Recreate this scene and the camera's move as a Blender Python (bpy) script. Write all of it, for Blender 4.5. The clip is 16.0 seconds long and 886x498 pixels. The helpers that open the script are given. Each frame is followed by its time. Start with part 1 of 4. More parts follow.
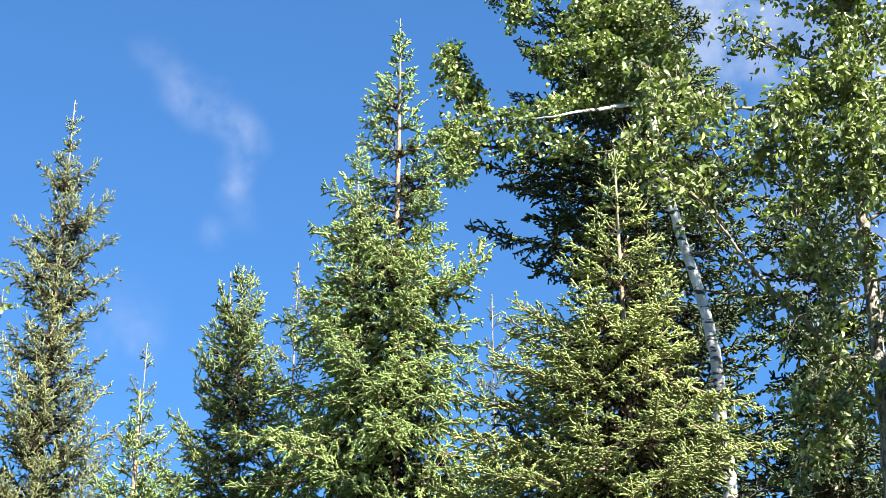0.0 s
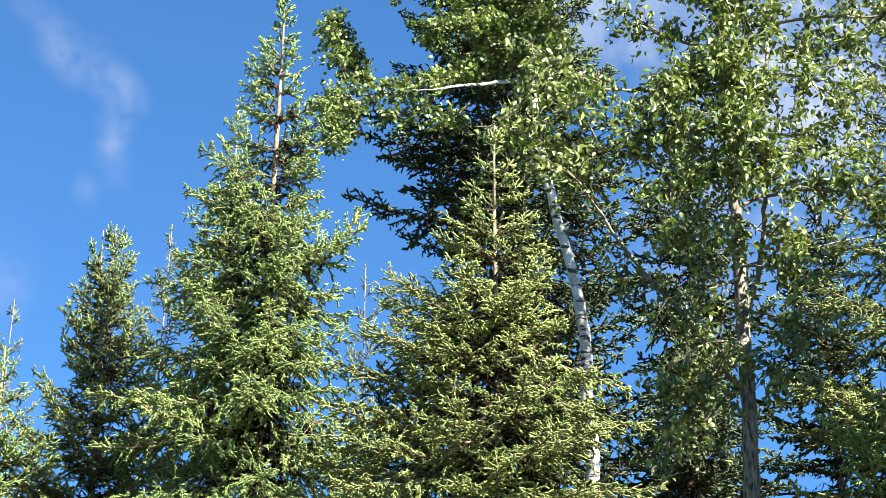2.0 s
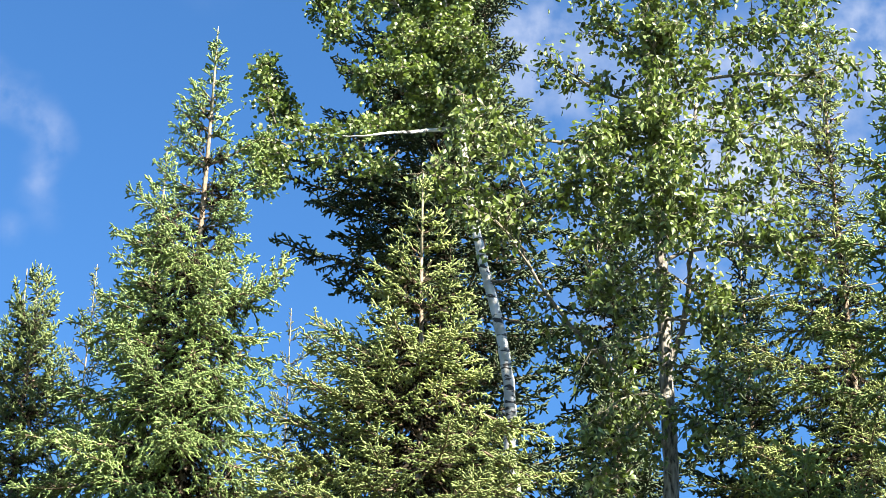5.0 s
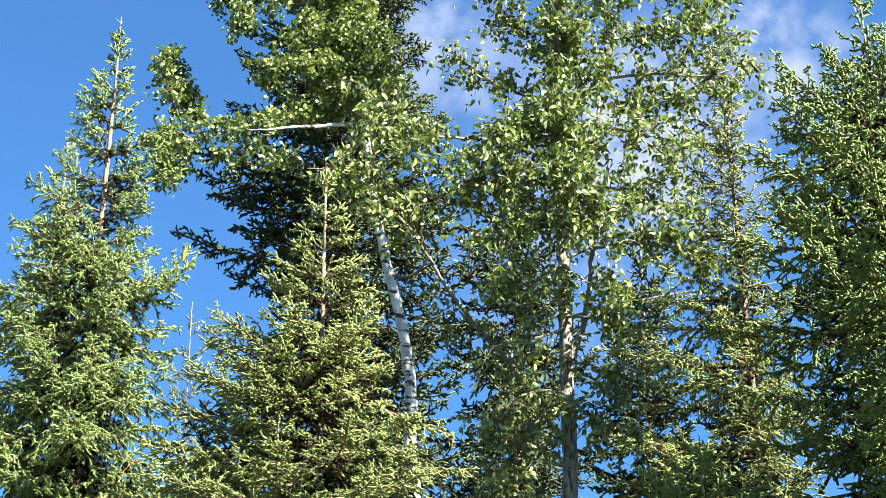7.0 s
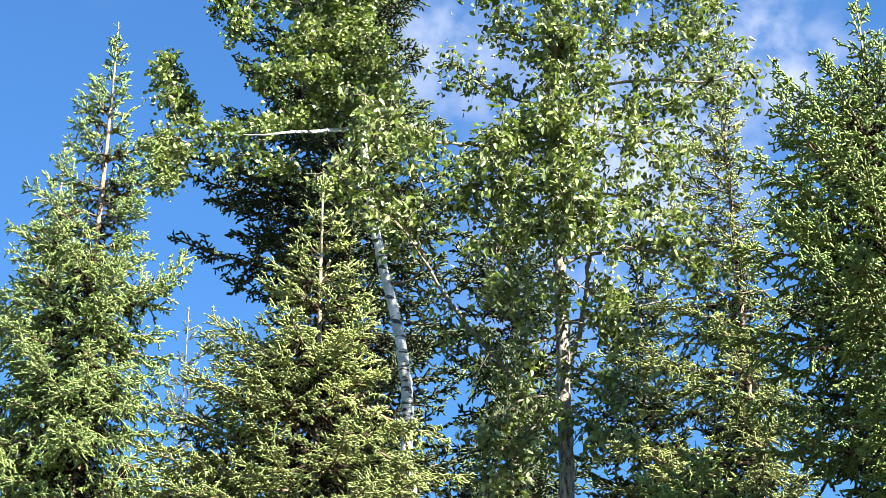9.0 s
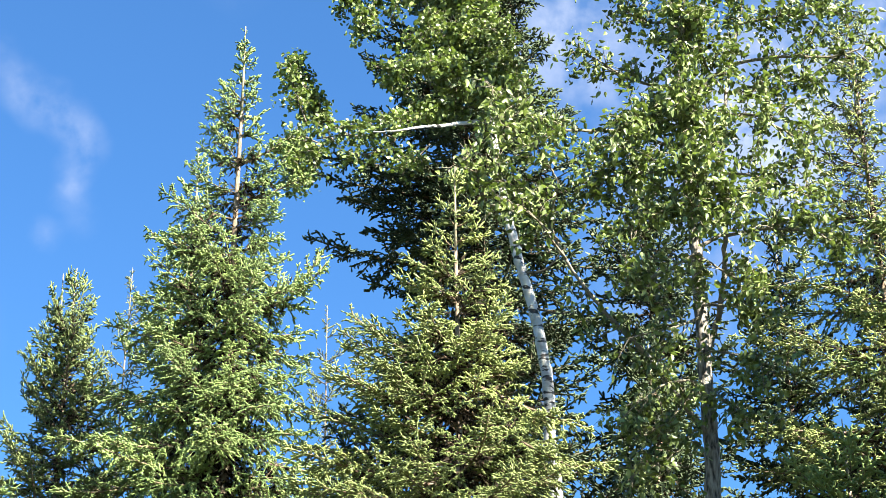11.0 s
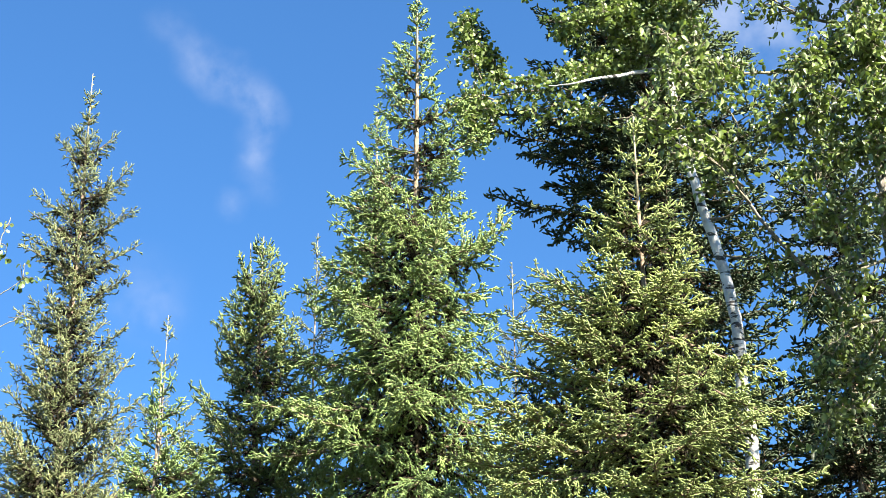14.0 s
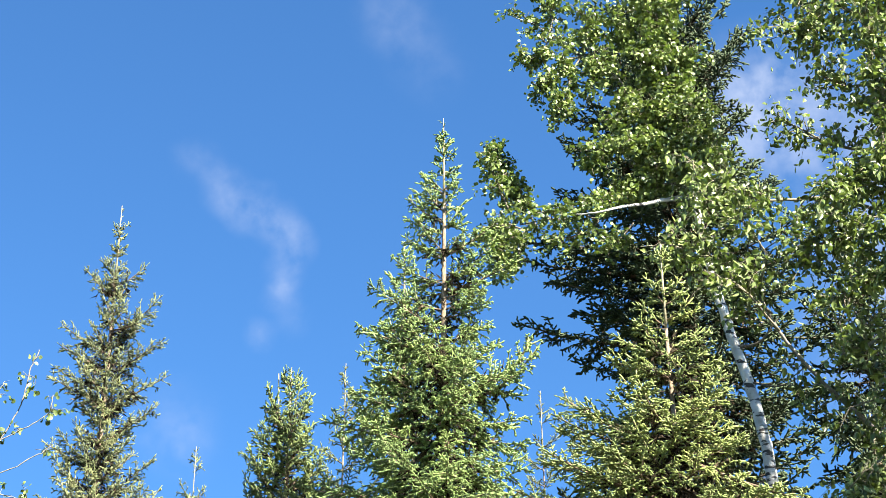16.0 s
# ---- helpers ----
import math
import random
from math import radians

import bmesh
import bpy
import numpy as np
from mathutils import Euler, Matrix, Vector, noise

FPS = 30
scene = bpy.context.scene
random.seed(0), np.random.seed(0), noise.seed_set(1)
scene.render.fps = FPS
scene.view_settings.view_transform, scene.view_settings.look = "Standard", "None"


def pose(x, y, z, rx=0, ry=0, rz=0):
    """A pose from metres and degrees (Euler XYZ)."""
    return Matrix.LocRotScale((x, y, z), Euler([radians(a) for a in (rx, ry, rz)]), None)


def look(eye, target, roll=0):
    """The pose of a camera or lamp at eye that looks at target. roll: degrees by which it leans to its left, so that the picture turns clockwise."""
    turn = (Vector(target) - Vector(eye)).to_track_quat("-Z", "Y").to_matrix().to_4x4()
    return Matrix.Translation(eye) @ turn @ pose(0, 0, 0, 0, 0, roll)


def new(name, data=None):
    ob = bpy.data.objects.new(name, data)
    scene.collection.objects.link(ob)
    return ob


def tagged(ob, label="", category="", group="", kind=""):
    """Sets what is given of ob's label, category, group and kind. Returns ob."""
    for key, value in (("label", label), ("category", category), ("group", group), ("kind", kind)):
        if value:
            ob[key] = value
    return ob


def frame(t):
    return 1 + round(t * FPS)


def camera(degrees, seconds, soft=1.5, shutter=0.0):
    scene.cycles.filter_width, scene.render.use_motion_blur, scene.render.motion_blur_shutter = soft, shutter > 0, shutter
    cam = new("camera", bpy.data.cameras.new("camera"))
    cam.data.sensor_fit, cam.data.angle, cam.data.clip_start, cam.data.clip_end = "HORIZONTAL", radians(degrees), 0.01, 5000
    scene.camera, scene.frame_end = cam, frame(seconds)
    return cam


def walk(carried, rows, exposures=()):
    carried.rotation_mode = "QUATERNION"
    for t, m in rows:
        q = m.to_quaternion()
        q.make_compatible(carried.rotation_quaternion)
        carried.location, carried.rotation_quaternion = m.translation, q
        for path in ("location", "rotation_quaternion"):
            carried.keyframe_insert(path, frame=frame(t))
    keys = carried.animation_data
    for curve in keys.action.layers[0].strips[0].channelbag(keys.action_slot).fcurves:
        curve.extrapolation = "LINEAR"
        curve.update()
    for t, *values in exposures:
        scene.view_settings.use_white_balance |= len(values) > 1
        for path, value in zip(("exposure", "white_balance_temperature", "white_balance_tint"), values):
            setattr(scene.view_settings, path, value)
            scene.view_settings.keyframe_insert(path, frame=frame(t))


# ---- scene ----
cam = camera(26.5, 16.0, soft=0.65)
EYE = 1.6
# seconds, then the turn of the camera in degrees (Euler XYZ); the camera turns where it stands
TURNS = [
    (0.0, 118.0, 0.0, 0.0), (0.5, 117.864, -0.166, -0.888), (1.0, 117.575, -0.442, -2.566), (1.5, 117.29, -0.509, -3.902),
    (2.0, 117.12, -0.438, -4.516), (2.5, 117.245, -0.255, -4.569), (3.0, 117.539, -0.213, -4.598), (3.2, 117.66, -0.22, -4.65),
    (5.5, 118.68, -0.476, -8.033), (6.0, 118.645, -0.184, -8.885), (6.5, 118.531, 0.083, -9.618), (7.0, 118.458, 0.249, -10.031),
    (7.5, 118.446, 0.263, -10.201), (8.0, 118.488, 0.217, -10.303), (8.2, 118.523, 0.235, -10.33),
    (10.3, 118.727, 0.06, -8.071), (10.5, 118.629, 0.104, -7.346), (11.0, 118.374, 0.449, -5.374), (11.5, 117.899, 0.585, -3.39),
    (12.0, 117.034, 0.372, -1.325), (12.5, 116.146, 0.17, 0.59), (13.0, 116.008, 0.209, 1.444), (13.5, 116.47, 0.274, 1.249),
    (14.0, 117.058, 0.338, 0.847), (14.5, 117.644, 0.283, 0.918), (15.0, 118.36, 0.114, 1.263), (15.5, 119.546, 0.146, 1.636),
    (16.0, 120.994, 0.292, 1.786),
]
# the exposure drifts a little as more or less sky is seen
EXPOSURES = [(0.0, 2.74), (1.0, 2.68), (2.5, 2.68), (3.2, 2.72), (6.0, 2.69), (7.0, 2.84), (8.2, 2.89), (11.5, 2.88), (13.0, 2.84), (13.5, 2.75), (16.0, 2.77)]
walk(cam, [(t, pose(0, 0, EYE, rx, ry, rz)) for t, rx, ry, rz in TURNS], EXPOSURES)

# ---- sky, clouds and sun ----
SUN_TO = Vector((0.47, -0.60, 0.65)).normalized()


def build_world():
    world = bpy.data.worlds.new("sky")
    scene.world = world
    world.use_nodes = True
    nt = world.node_tree
    nt.nodes.clear()
    out = nt.nodes.new("ShaderNodeOutputWorld")
    bg = nt.nodes.new("ShaderNodeBackground")
    bg.inputs["Strength"].default_value = 0.051
    sky = nt.nodes.new("ShaderNodeTexSky")
    sky.sky_type = "NISHITA"
    sky.sun_disc = False
    sky.sun_elevation = math.asin(SUN_TO.z)
    sky.sun_rotation = math.atan2(SUN_TO.x, SUN_TO.y)
    sky.altitude, sky.air_density, sky.dust_density, sky.ozone_density = 300, 1.0, 0.2, 2.2
    # thin clouds: soft patches at bearings in the sky, torn by noise
    tc = nt.nodes.new("ShaderNodeTexCoord")
    warp = nt.nodes.new("ShaderNodeTexNoise")
    warp.inputs["Scale"].default_value, warp.inputs["Detail"].default_value = 22, 4
    nt.links.new(tc.outputs["Generated"], warp.inputs["Vector"])
    shift = nt.nodes.new("ShaderNodeVectorMath")
    shift.operation = "MULTIPLY_ADD"
    nt.links.new(warp.outputs["Color"], shift.inputs[0])
    shift.inputs[1].default_value = (0.020, 0.020, 0.020)
    off = nt.nodes.new("ShaderNodeVectorMath")
    off.operation = "ADD"
    nt.links.new(tc.outputs["Generated"], off.inputs[0])
    off.inputs[1].default_value = (-0.010, -0.010, -0.010)
    nt.links.new(off.outputs[0], shift.inputs[2])
    total = None
    for bearing, height, radius, amount in CLOUDS:
        b, e = radians(bearing), radians(height)
        d = nt.nodes.new("ShaderNodeVectorMath")
        d.operation = "DISTANCE"
        nt.links.new(shift.outputs[0], d.inputs[0])
        d.inputs[1].default_value = (math.sin(b) * math.cos(e), math.cos(b) * math.cos(e), math.sin(e))
        r = nt.nodes.new("ShaderNodeMapRange")
        r.interpolation_type = "SMOOTHSTEP"
        nt.links.new(d.outputs["Value"], r.inputs["Value"])
        r.inputs["From Min"].default_value, r.inputs["From Max"].default_value = 0.0, radians(radius)
        r.inputs["To Min"].default_value, r.inputs["To Max"].default_value = amount, 0.0
        if total is None:
            total = r.outputs[0]
        else:
            a = nt.nodes.new("ShaderNodeMath")
            a.operation = "ADD"
            a.use_clamp = True
            nt.links.new(total, a.inputs[0])
            nt.links.new(r.outputs[0], a.inputs[1])
            total = a.outputs[0]
    fine = nt.nodes.new("ShaderNodeTexNoise")
    fine.inputs["Scale"].default_value, fine.inputs["Detail"].default_value = 60, 5
    nt.links.new(tc.outputs["Generated"], fine.inputs["Vector"])
    tear = nt.nodes.new("ShaderNodeMapRange")
    nt.links.new(fine.outputs["Fac"], tear.inputs["Value"])
    tear.inputs["From Min"].default_value, tear.inputs["From Max"].default_value = 0.35, 0.68
    tear.inputs["To Min"].default_value, tear.inputs["To Max"].default_value = 0.15, 1.0
    m = nt.nodes.new("ShaderNodeMath")
    m.operation = "MULTIPLY"
    nt.links.new(total, m.inputs[0])
    nt.links.new(tear.outputs[0], m.inputs[1])
    mix = nt.nodes.new("ShaderNodeMix")
    mix.data_type = "RGBA"
    nt.links.new(m.outputs[0], mix.inputs["Factor"])
    tint = nt.nodes.new("ShaderNodeMix")
    tint.data_type, tint.blend_type = "RGBA", "MULTIPLY"
    tint.inputs["Factor"].default_value = 1.0
    nt.links.new(sky.outputs[0], tint.inputs[6])
    tint.inputs[7].default_value = SKY_TINT
    nt.links.new(tint.outputs[2], mix.inputs[6])
    mix.inputs[7].default_value = CLOUD_WHITE
    nt.links.new(mix.outputs[2], bg.inputs["Color"])
    nt.links.new(bg.outputs[0], out.inputs["Surface"])


SKY_TINT = (0.300, 0.549, 0.756, 1)
CLOUD_WHITE = (2.36, 2.64, 3.31, 1)
# bearing and height in degrees, radius in degrees, density
CLOUDS = [
    (-10.45, 33.4, 1, 0.14),
    (-9.51, 32.61, 1, 0.22),
    (-8.56, 32.03, 1.05, 0.3),
    (-7.63, 31.5, 1, 0.29),
    (-7, 30.93, 0.95, 0.29),
    (-7.26, 30.14, 0.9, 0.20),
    (-7.22, 29.51, 0.75, 0.25),
    (-7.78, 28.32, 0.7, 0.22),
    (-6.7, 28.79, 0.7, 0.1),
    (-3.38, 38.11, 1.5, 0.15),
    (-2.29, 36.84, 1.7, 0.09),
    (-10.2, 24.9, 1.6, 0.14),
    (-10.7, 25.6, 1.8, 0.08),
    (10.3, 34.6, 3.2, 0.8),
    (15.6, 31.9, 5.0, 0.75),
    (21.2, 34.3, 3.6, 0.75),
    (18.5, 30.6, 5.0, 0.50),
    (23.5, 33.0, 2.6, 0.45),
    (25.9, 32.4, 2.2, 0.30),
    (13.4, 27.4, 4.0, 0.40),
]
build_world()
sun = new("sun", bpy.data.lights.new("sun", "SUN"))
sun.data.energy, sun.data.angle, sun.data.color = 5.0, radians(0.53), (1.0, 0.94, 0.82)
sun.matrix_world = look(SUN_TO * 60, (0, 0, 0))


# ---- materials ----
def material(name, ramp, rough=0.6, scale=6.0, detail=4.0, bump=0.0, stretch=(1, 1, 1), leaf=0.0, island=0.0, per_object=0.0, spec=0.3):
    """Colour from noise over a ramp of (position, colour); leaf: the share of light that shines through."""
    m = bpy.data.materials.new(name)
    m.use_nodes = True
    nt = m.node_tree
    n, lk = nt.nodes, nt.links
    b = n["Principled BSDF"]
    b.inputs["Roughness"].default_value = rough
    b.inputs["Specular IOR Level"].default_value = spec
    tc = n.new("ShaderNodeTexCoord")
    mp = n.new("ShaderNodeMapping")
    mp.inputs["Scale"].default_value = stretch
    lk.new(tc.outputs["Object"], mp.inputs["Vector"])
    nz = n.new("ShaderNodeTexNoise")
    nz.inputs["Scale"].default_value, nz.inputs["Detail"].default_value = scale, detail
    lk.new(mp.outputs[0], nz.inputs["Vector"])
    fac = nz.outputs["Fac"]
    geo, info = n.new("ShaderNodeNewGeometry"), n.new("ShaderNodeObjectInfo")
    for source, amount in ((geo.outputs["Random Per Island"], island), (info.outputs["Random"], per_object)):
        if amount:
            r = n.new("ShaderNodeMapRange")
            lk.new(source, r.inputs["Value"])
            r.inputs["To Min"].default_value, r.inputs["To Max"].default_value = -amount, amount
            a = n.new("ShaderNodeMath")
            a.operation = "ADD"
            lk.new(fac, a.inputs[0])
            lk.new(r.outputs[0], a.inputs[1])
            fac = a.outputs[0]
    cr = n.new("ShaderNodeValToRGB")
    while len(cr.color_ramp.elements) < len(ramp):
        cr.color_ramp.elements.new(0.5)
    for el, (p, c) in zip(cr.color_ramp.elements, ramp):
        el.position, el.color = p, (*c, 1)
    lk.new(fac, cr.inputs["Fac"])
    lk.new(cr.outputs["Color"], b.inputs["Base Color"])
    if bump:
        bp = n.new("ShaderNodeBump")
        bp.inputs["Strength"].default_value, bp.inputs["Distance"].default_value = bump, 0.01
        lk.new(nz.outputs["Fac"], bp.inputs["Height"])
        lk.new(bp.outputs[0], b.inputs["Normal"])
    if leaf:
        tr = n.new("ShaderNodeBsdfTranslucent")
        warm = n.new("ShaderNodeMix")
        warm.data_type, warm.blend_type = "RGBA", "MULTIPLY"
        warm.inputs["Factor"].default_value = 1.0
        lk.new(cr.outputs["Color"], warm.inputs[6])
        warm.inputs[7].default_value = (1.05, 1.2, 0.55, 1)
        lk.new(warm.outputs[2], tr.inputs["Color"])
        ms = n.new("ShaderNodeMixShader")
        ms.inputs["Fac"].default_value = leaf
        lk.new(b.outputs[0], ms.inputs[1])
        lk.new(tr.outputs[0], ms.inputs[2])
        lk.new(ms.outputs[0], n["Material Output"].inputs["Surface"])
    return m


# dead twigs inside the crowns; near-black tones deepen the inner shade by colour
DEAD_TWIG_SHADE = material("dead_twigs_inner_shade", [(0.3, (0.014, 0.012, 0.009)), (0.55, (0.032, 0.026, 0.018)), (0.8, (0.080, 0.060, 0.037))], 0.9, 14, island=0.2, spec=0.03)


def needle_pair(name, old, young, gloss=0.10):
    """Older needles and this year's shoots of one tree."""
    def shades(c):
        return [(0.25, tuple(v * 0.64 for v in c)), (0.5, c), (0.8, (c[0] * 1.30, c[1] * 1.22, c[2] * 1.1))]
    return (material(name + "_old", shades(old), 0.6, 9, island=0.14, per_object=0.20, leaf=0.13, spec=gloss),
            material(name + "_young", shades(young), 0.58, 9, island=0.14, per_object=0.20, leaf=0.15, spec=gloss), DEAD_TWIG_SHADE)


GREEN = needle_pair("green_needles", (0.164, 0.230, 0.084), (0.188, 0.262, 0.092))
YELLOW = needle_pair("yellow_green_needles", (0.186, 0.230, 0.086), (0.208, 0.256, 0.092))
GREY = needle_pair("grey_green_needles", (0.138, 0.158, 0.078), (0.158, 0.180, 0.086))
MID = needle_pair("deep_green_needles", (0.152, 0.214, 0.078), (0.178, 0.248, 0.086))
OLIVE = needle_pair("olive_needles", (0.098, 0.130, 0.050), (0.138, 0.180, 0.066))
# shade of these trees put into the needle colour, far below the other needles
SHADE_DARK = needle_pair("shade_dark_needles", (0.052, 0.072, 0.042), (0.062, 0.086, 0.046), 0.10)
SPRUCE_BARK = material("spruce_bark", [(0.3, (0.07, 0.048, 0.031)), (0.5, (0.17, 0.124, 0.082)), (0.7, (0.29, 0.235, 0.165))], 0.85, 45, bump=0.7, stretch=(1, 1, 0.5))
SPRUCE_WOOD = material("spruce_twig_bark", [(0.3, (0.06, 0.042, 0.028)), (0.6, (0.16, 0.115, 0.075))], 0.85, 30, bump=0.4)
LEADER_BARK = material("pale_leader_bark", [(0.3, (0.15, 0.13, 0.08)), (0.7, (0.28, 0.25, 0.17))], 0.8, 40, bump=0.3)
POPLAR_BARK = material("grey_poplar_bark", [(0.36, (0.035, 0.03, 0.025)), (0.48, (0.14, 0.125, 0.105)), (0.70, (0.30, 0.28, 0.245))], 0.9, 46, 6, bump=1.0, stretch=(1, 1, 0.22))
PALE_TWIG = material("pale_twig_bark", [(0.3, (0.09, 0.079, 0.062)), (0.7, (0.20, 0.182, 0.156))], 0.8, 40, bump=0.3)
POPLAR_TWIG = material("grey_green_twig_bark", [(0.3, (0.07, 0.062, 0.042)), (0.7, (0.20, 0.175, 0.12))], 0.8, 40, bump=0.3)
DARK_TWIG = material("dark_twig_bark", [(0.3, (0.045, 0.038, 0.028)), (0.7, (0.16, 0.135, 0.10))], 0.8, 40, bump=0.3)
ASPEN_LEAF = material("small_round_leaves", [(0.15, (0.046, 0.068, 0.018)), (0.5, (0.120, 0.168, 0.046)), (0.9, (0.222, 0.27, 0.088))], 0.45, 7, leaf=0.20, island=0.36, spec=0.45)
POPLAR_LEAF = material("broad_pointed_leaves", [(0.15, (0.030, 0.042, 0.014)), (0.5, (0.122, 0.166, 0.045)), (0.9, (0.232, 0.28, 0.105))], 0.42, 7, leaf=0.24, island=0.38, spec=0.4)
LEAF_PIECE = material("broad_leaf_piece", [(0.15, (0.030, 0.042, 0.014)), (0.5, (0.122, 0.166, 0.045)), (0.9, (0.232, 0.28, 0.105))], 0.42, 7, leaf=0.24, per_object=0.38, spec=0.4)
ASPEN_PIECE = material("round_leaf_piece", [(0.15, (0.046, 0.068, 0.018)), (0.5, (0.120, 0.168, 0.046)), (0.9, (0.222, 0.27, 0.088))], 0.45, 7, leaf=0.20, per_object=0.36, spec=0.45)
GROUND = material("forest_floor", [(0.3, (0.022, 0.025, 0.011)), (0.5, (0.042, 0.046, 0.019)), (0.7, (0.066, 0.055, 0.034))], 0.95, 1.3, 8, bump=0.8)


def birch_bark():
    """White bark with dark scars that run across the trunk."""
    m = material("white_birch_bark", [(0.25, (0.28, 0.265, 0.24)), (0.5, (0.46, 0.445, 0.42)), (0.75, (0.57, 0.56, 0.54))], 0.6, 9, 5, bump=0.25)
    nt = m.node_tree
    n, lk = nt.nodes, nt.links
    b = n["Principled BSDF"]
    base = b.inputs["Base Color"].links[0].from_socket
    tc, mp, nz = n.new("ShaderNodeTexCoord"), n.new("ShaderNodeMapping"), n.new("ShaderNodeTexNoise")
    mp.inputs["Scale"].default_value = (7, 7, 27)
    nz.inputs["Scale"].default_value, nz.inputs["Detail"].default_value = 1.0, 3
    lk.new(tc.outputs["Object"], mp.inputs[0])
    lk.new(mp.outputs[0], nz.inputs["Vector"])
    r = n.new("ShaderNodeMapRange")
    lk.new(nz.outputs["Fac"], r.inputs["Value"])
    r.inputs["From Min"].default_value, r.inputs["From Max"].default_value = 0.55, 0.60
    mix = n.new("ShaderNodeMix")
    mix.data_type = "RGBA"
    lk.new(r.outputs[0], mix.inputs["Factor"])
    lk.new(base, mix.inputs[6])
    mix.inputs[7].default_value = (0.035, 0.03, 0.026, 1)
    lk.new(mix.outputs[2], b.inputs["Base Color"])
    return m


BIRCH_BARK = birch_bark()


# ---- mesh helpers ----
def mesh_object(name, verts, tris, materials, parent=None, slots=None, label="", smooth=False):
    """One mesh of triangles from arrays."""
    verts, tris = np.asarray(verts, np.float32).reshape(-1, 3), np.asarray(tris, np.int32).reshape(-1, 3)
    me = bpy.data.meshes.new(name)
    me.vertices.add(len(verts))
    me.vertices.foreach_set("co", verts.ravel())
    me.loops.add(len(tris) * 3)
    me.loops.foreach_set("vertex_index", tris.ravel())
    me.polygons.add(len(tris))
    me.polygons.foreach_set("loop_start", np.arange(0, len(tris) * 3, 3, dtype=np.int32))
    for m in materials:
        me.materials.append(m)
    if slots is not None:
        me.polygons.foreach_set("material_index", np.asarray(slots, np.int32))
    if smooth:
        me.polygons.foreach_set("use_smooth", np.ones(len(tris), bool))
    me.update()
    ob = new(name, me)
    if parent is not None:
        ob.parent = parent
    if label:
        tagged(ob, label)
    return ob


def norm(v):
    return v / (np.linalg.norm(v, axis=-1, keepdims=True) + 1e-9)


def smooth_line(points, steps):
    """A smooth curve through a few points."""
    p = np.asarray(points, float)
    if len(p) == 2:
        return p[0] + np.linspace(0, 1, steps + 1)[:, None] * (p[1] - p[0])
    e = np.vstack([2 * p[0] - p[1], p, 2 * p[-1] - p[-2]])
    out = []
    for i in range(1, len(e) - 2):
        t = np.linspace(0, 1, steps, endpoint=False)[:, None]
        a, b, c, d = e[i - 1], e[i], e[i + 1], e[i + 2]
        out.append(0.5 * (2 * b + (c - a) * t + (2 * a - 5 * b + 4 * c - d) * t ** 2 + (3 * b - a - 3 * c + d) * t ** 3))
    return np.vstack(out + [p[-1:]])


class Wood:
    """Gathers tapered tubes into one mesh."""

    def __init__(self):
        self.v, self.t, self.n = [], [], 0

    def tube(self, line, radii, sides=6, knots=0.0, rng=None):
        line = np.asarray(line, float)
        k = len(line)
        d = norm(np.gradient(line, axis=0))
        ref = np.array([0.31, 0.95, 0.05]) if abs(d[0][2]) > 0.6 else np.array([0, 0, 1.0])
        u = norm(np.cross(d, ref))
        w = np.cross(d, u)
        a = np.arange(sides) * 2 * np.pi / sides
        r = np.asarray(radii, float)[:, None] * np.ones(sides)
        if knots:
            r = r * (1 + knots * rng.standard_normal(r.shape))
        ring = line[:, None] + r[..., None] * (np.cos(a)[None, :, None] * u[:, None] + np.sin(a)[None, :, None] * w[:, None])
        v = np.vstack([ring.reshape(-1, 3), line[:1], line[-1:] + d[-1:] * r[-1, 0]])
        i, j = np.meshgrid(np.arange(k - 1), np.arange(sides), indexing="ij")
        j2 = (j + 1) % sides
        q = [i * sides + j, i * sides + j2, (i + 1) * sides + j2, (i + 1) * sides + j]
        t = np.concatenate([np.stack([q[0], q[1], q[2]], -1).reshape(-1, 3), np.stack([q[0], q[2], q[3]], -1).reshape(-1, 3)])
        s = np.arange(sides)
        s2 = (s + 1) % sides
        cap0 = np.stack([s2, s, np.full(sides, k * sides)], -1)
        cap1 = np.stack([(k - 1) * sides + s, (k - 1) * sides + s2, np.full(sides, k * sides + 1)], -1)
        self.v.append(v)
        self.t.append(np.concatenate([t, cap0, cap1]) + self.n)
        self.n += len(v)

    def rod(self, p, q, r):
        """A three-sided spike from p to q."""
        d = norm(q - p)
        u = norm(np.cross(d, (0.3, 0.2, 0.93)))
        w = np.cross(d, u)
        self.v.append(np.array([p + u * r, p + (w * 0.87 - u * 0.5) * r, p - (w * 0.87 + u * 0.5) * r, q]))
        self.t.append(np.array([[0, 1, 3], [1, 2, 3], [2, 0, 3]]) + self.n)
        self.n += 4

    def put(self, name, mat, parent, label=""):
        return mesh_object(name, np.vstack(self.v), np.vstack(self.t), [mat], parent, label=label, smooth=True)


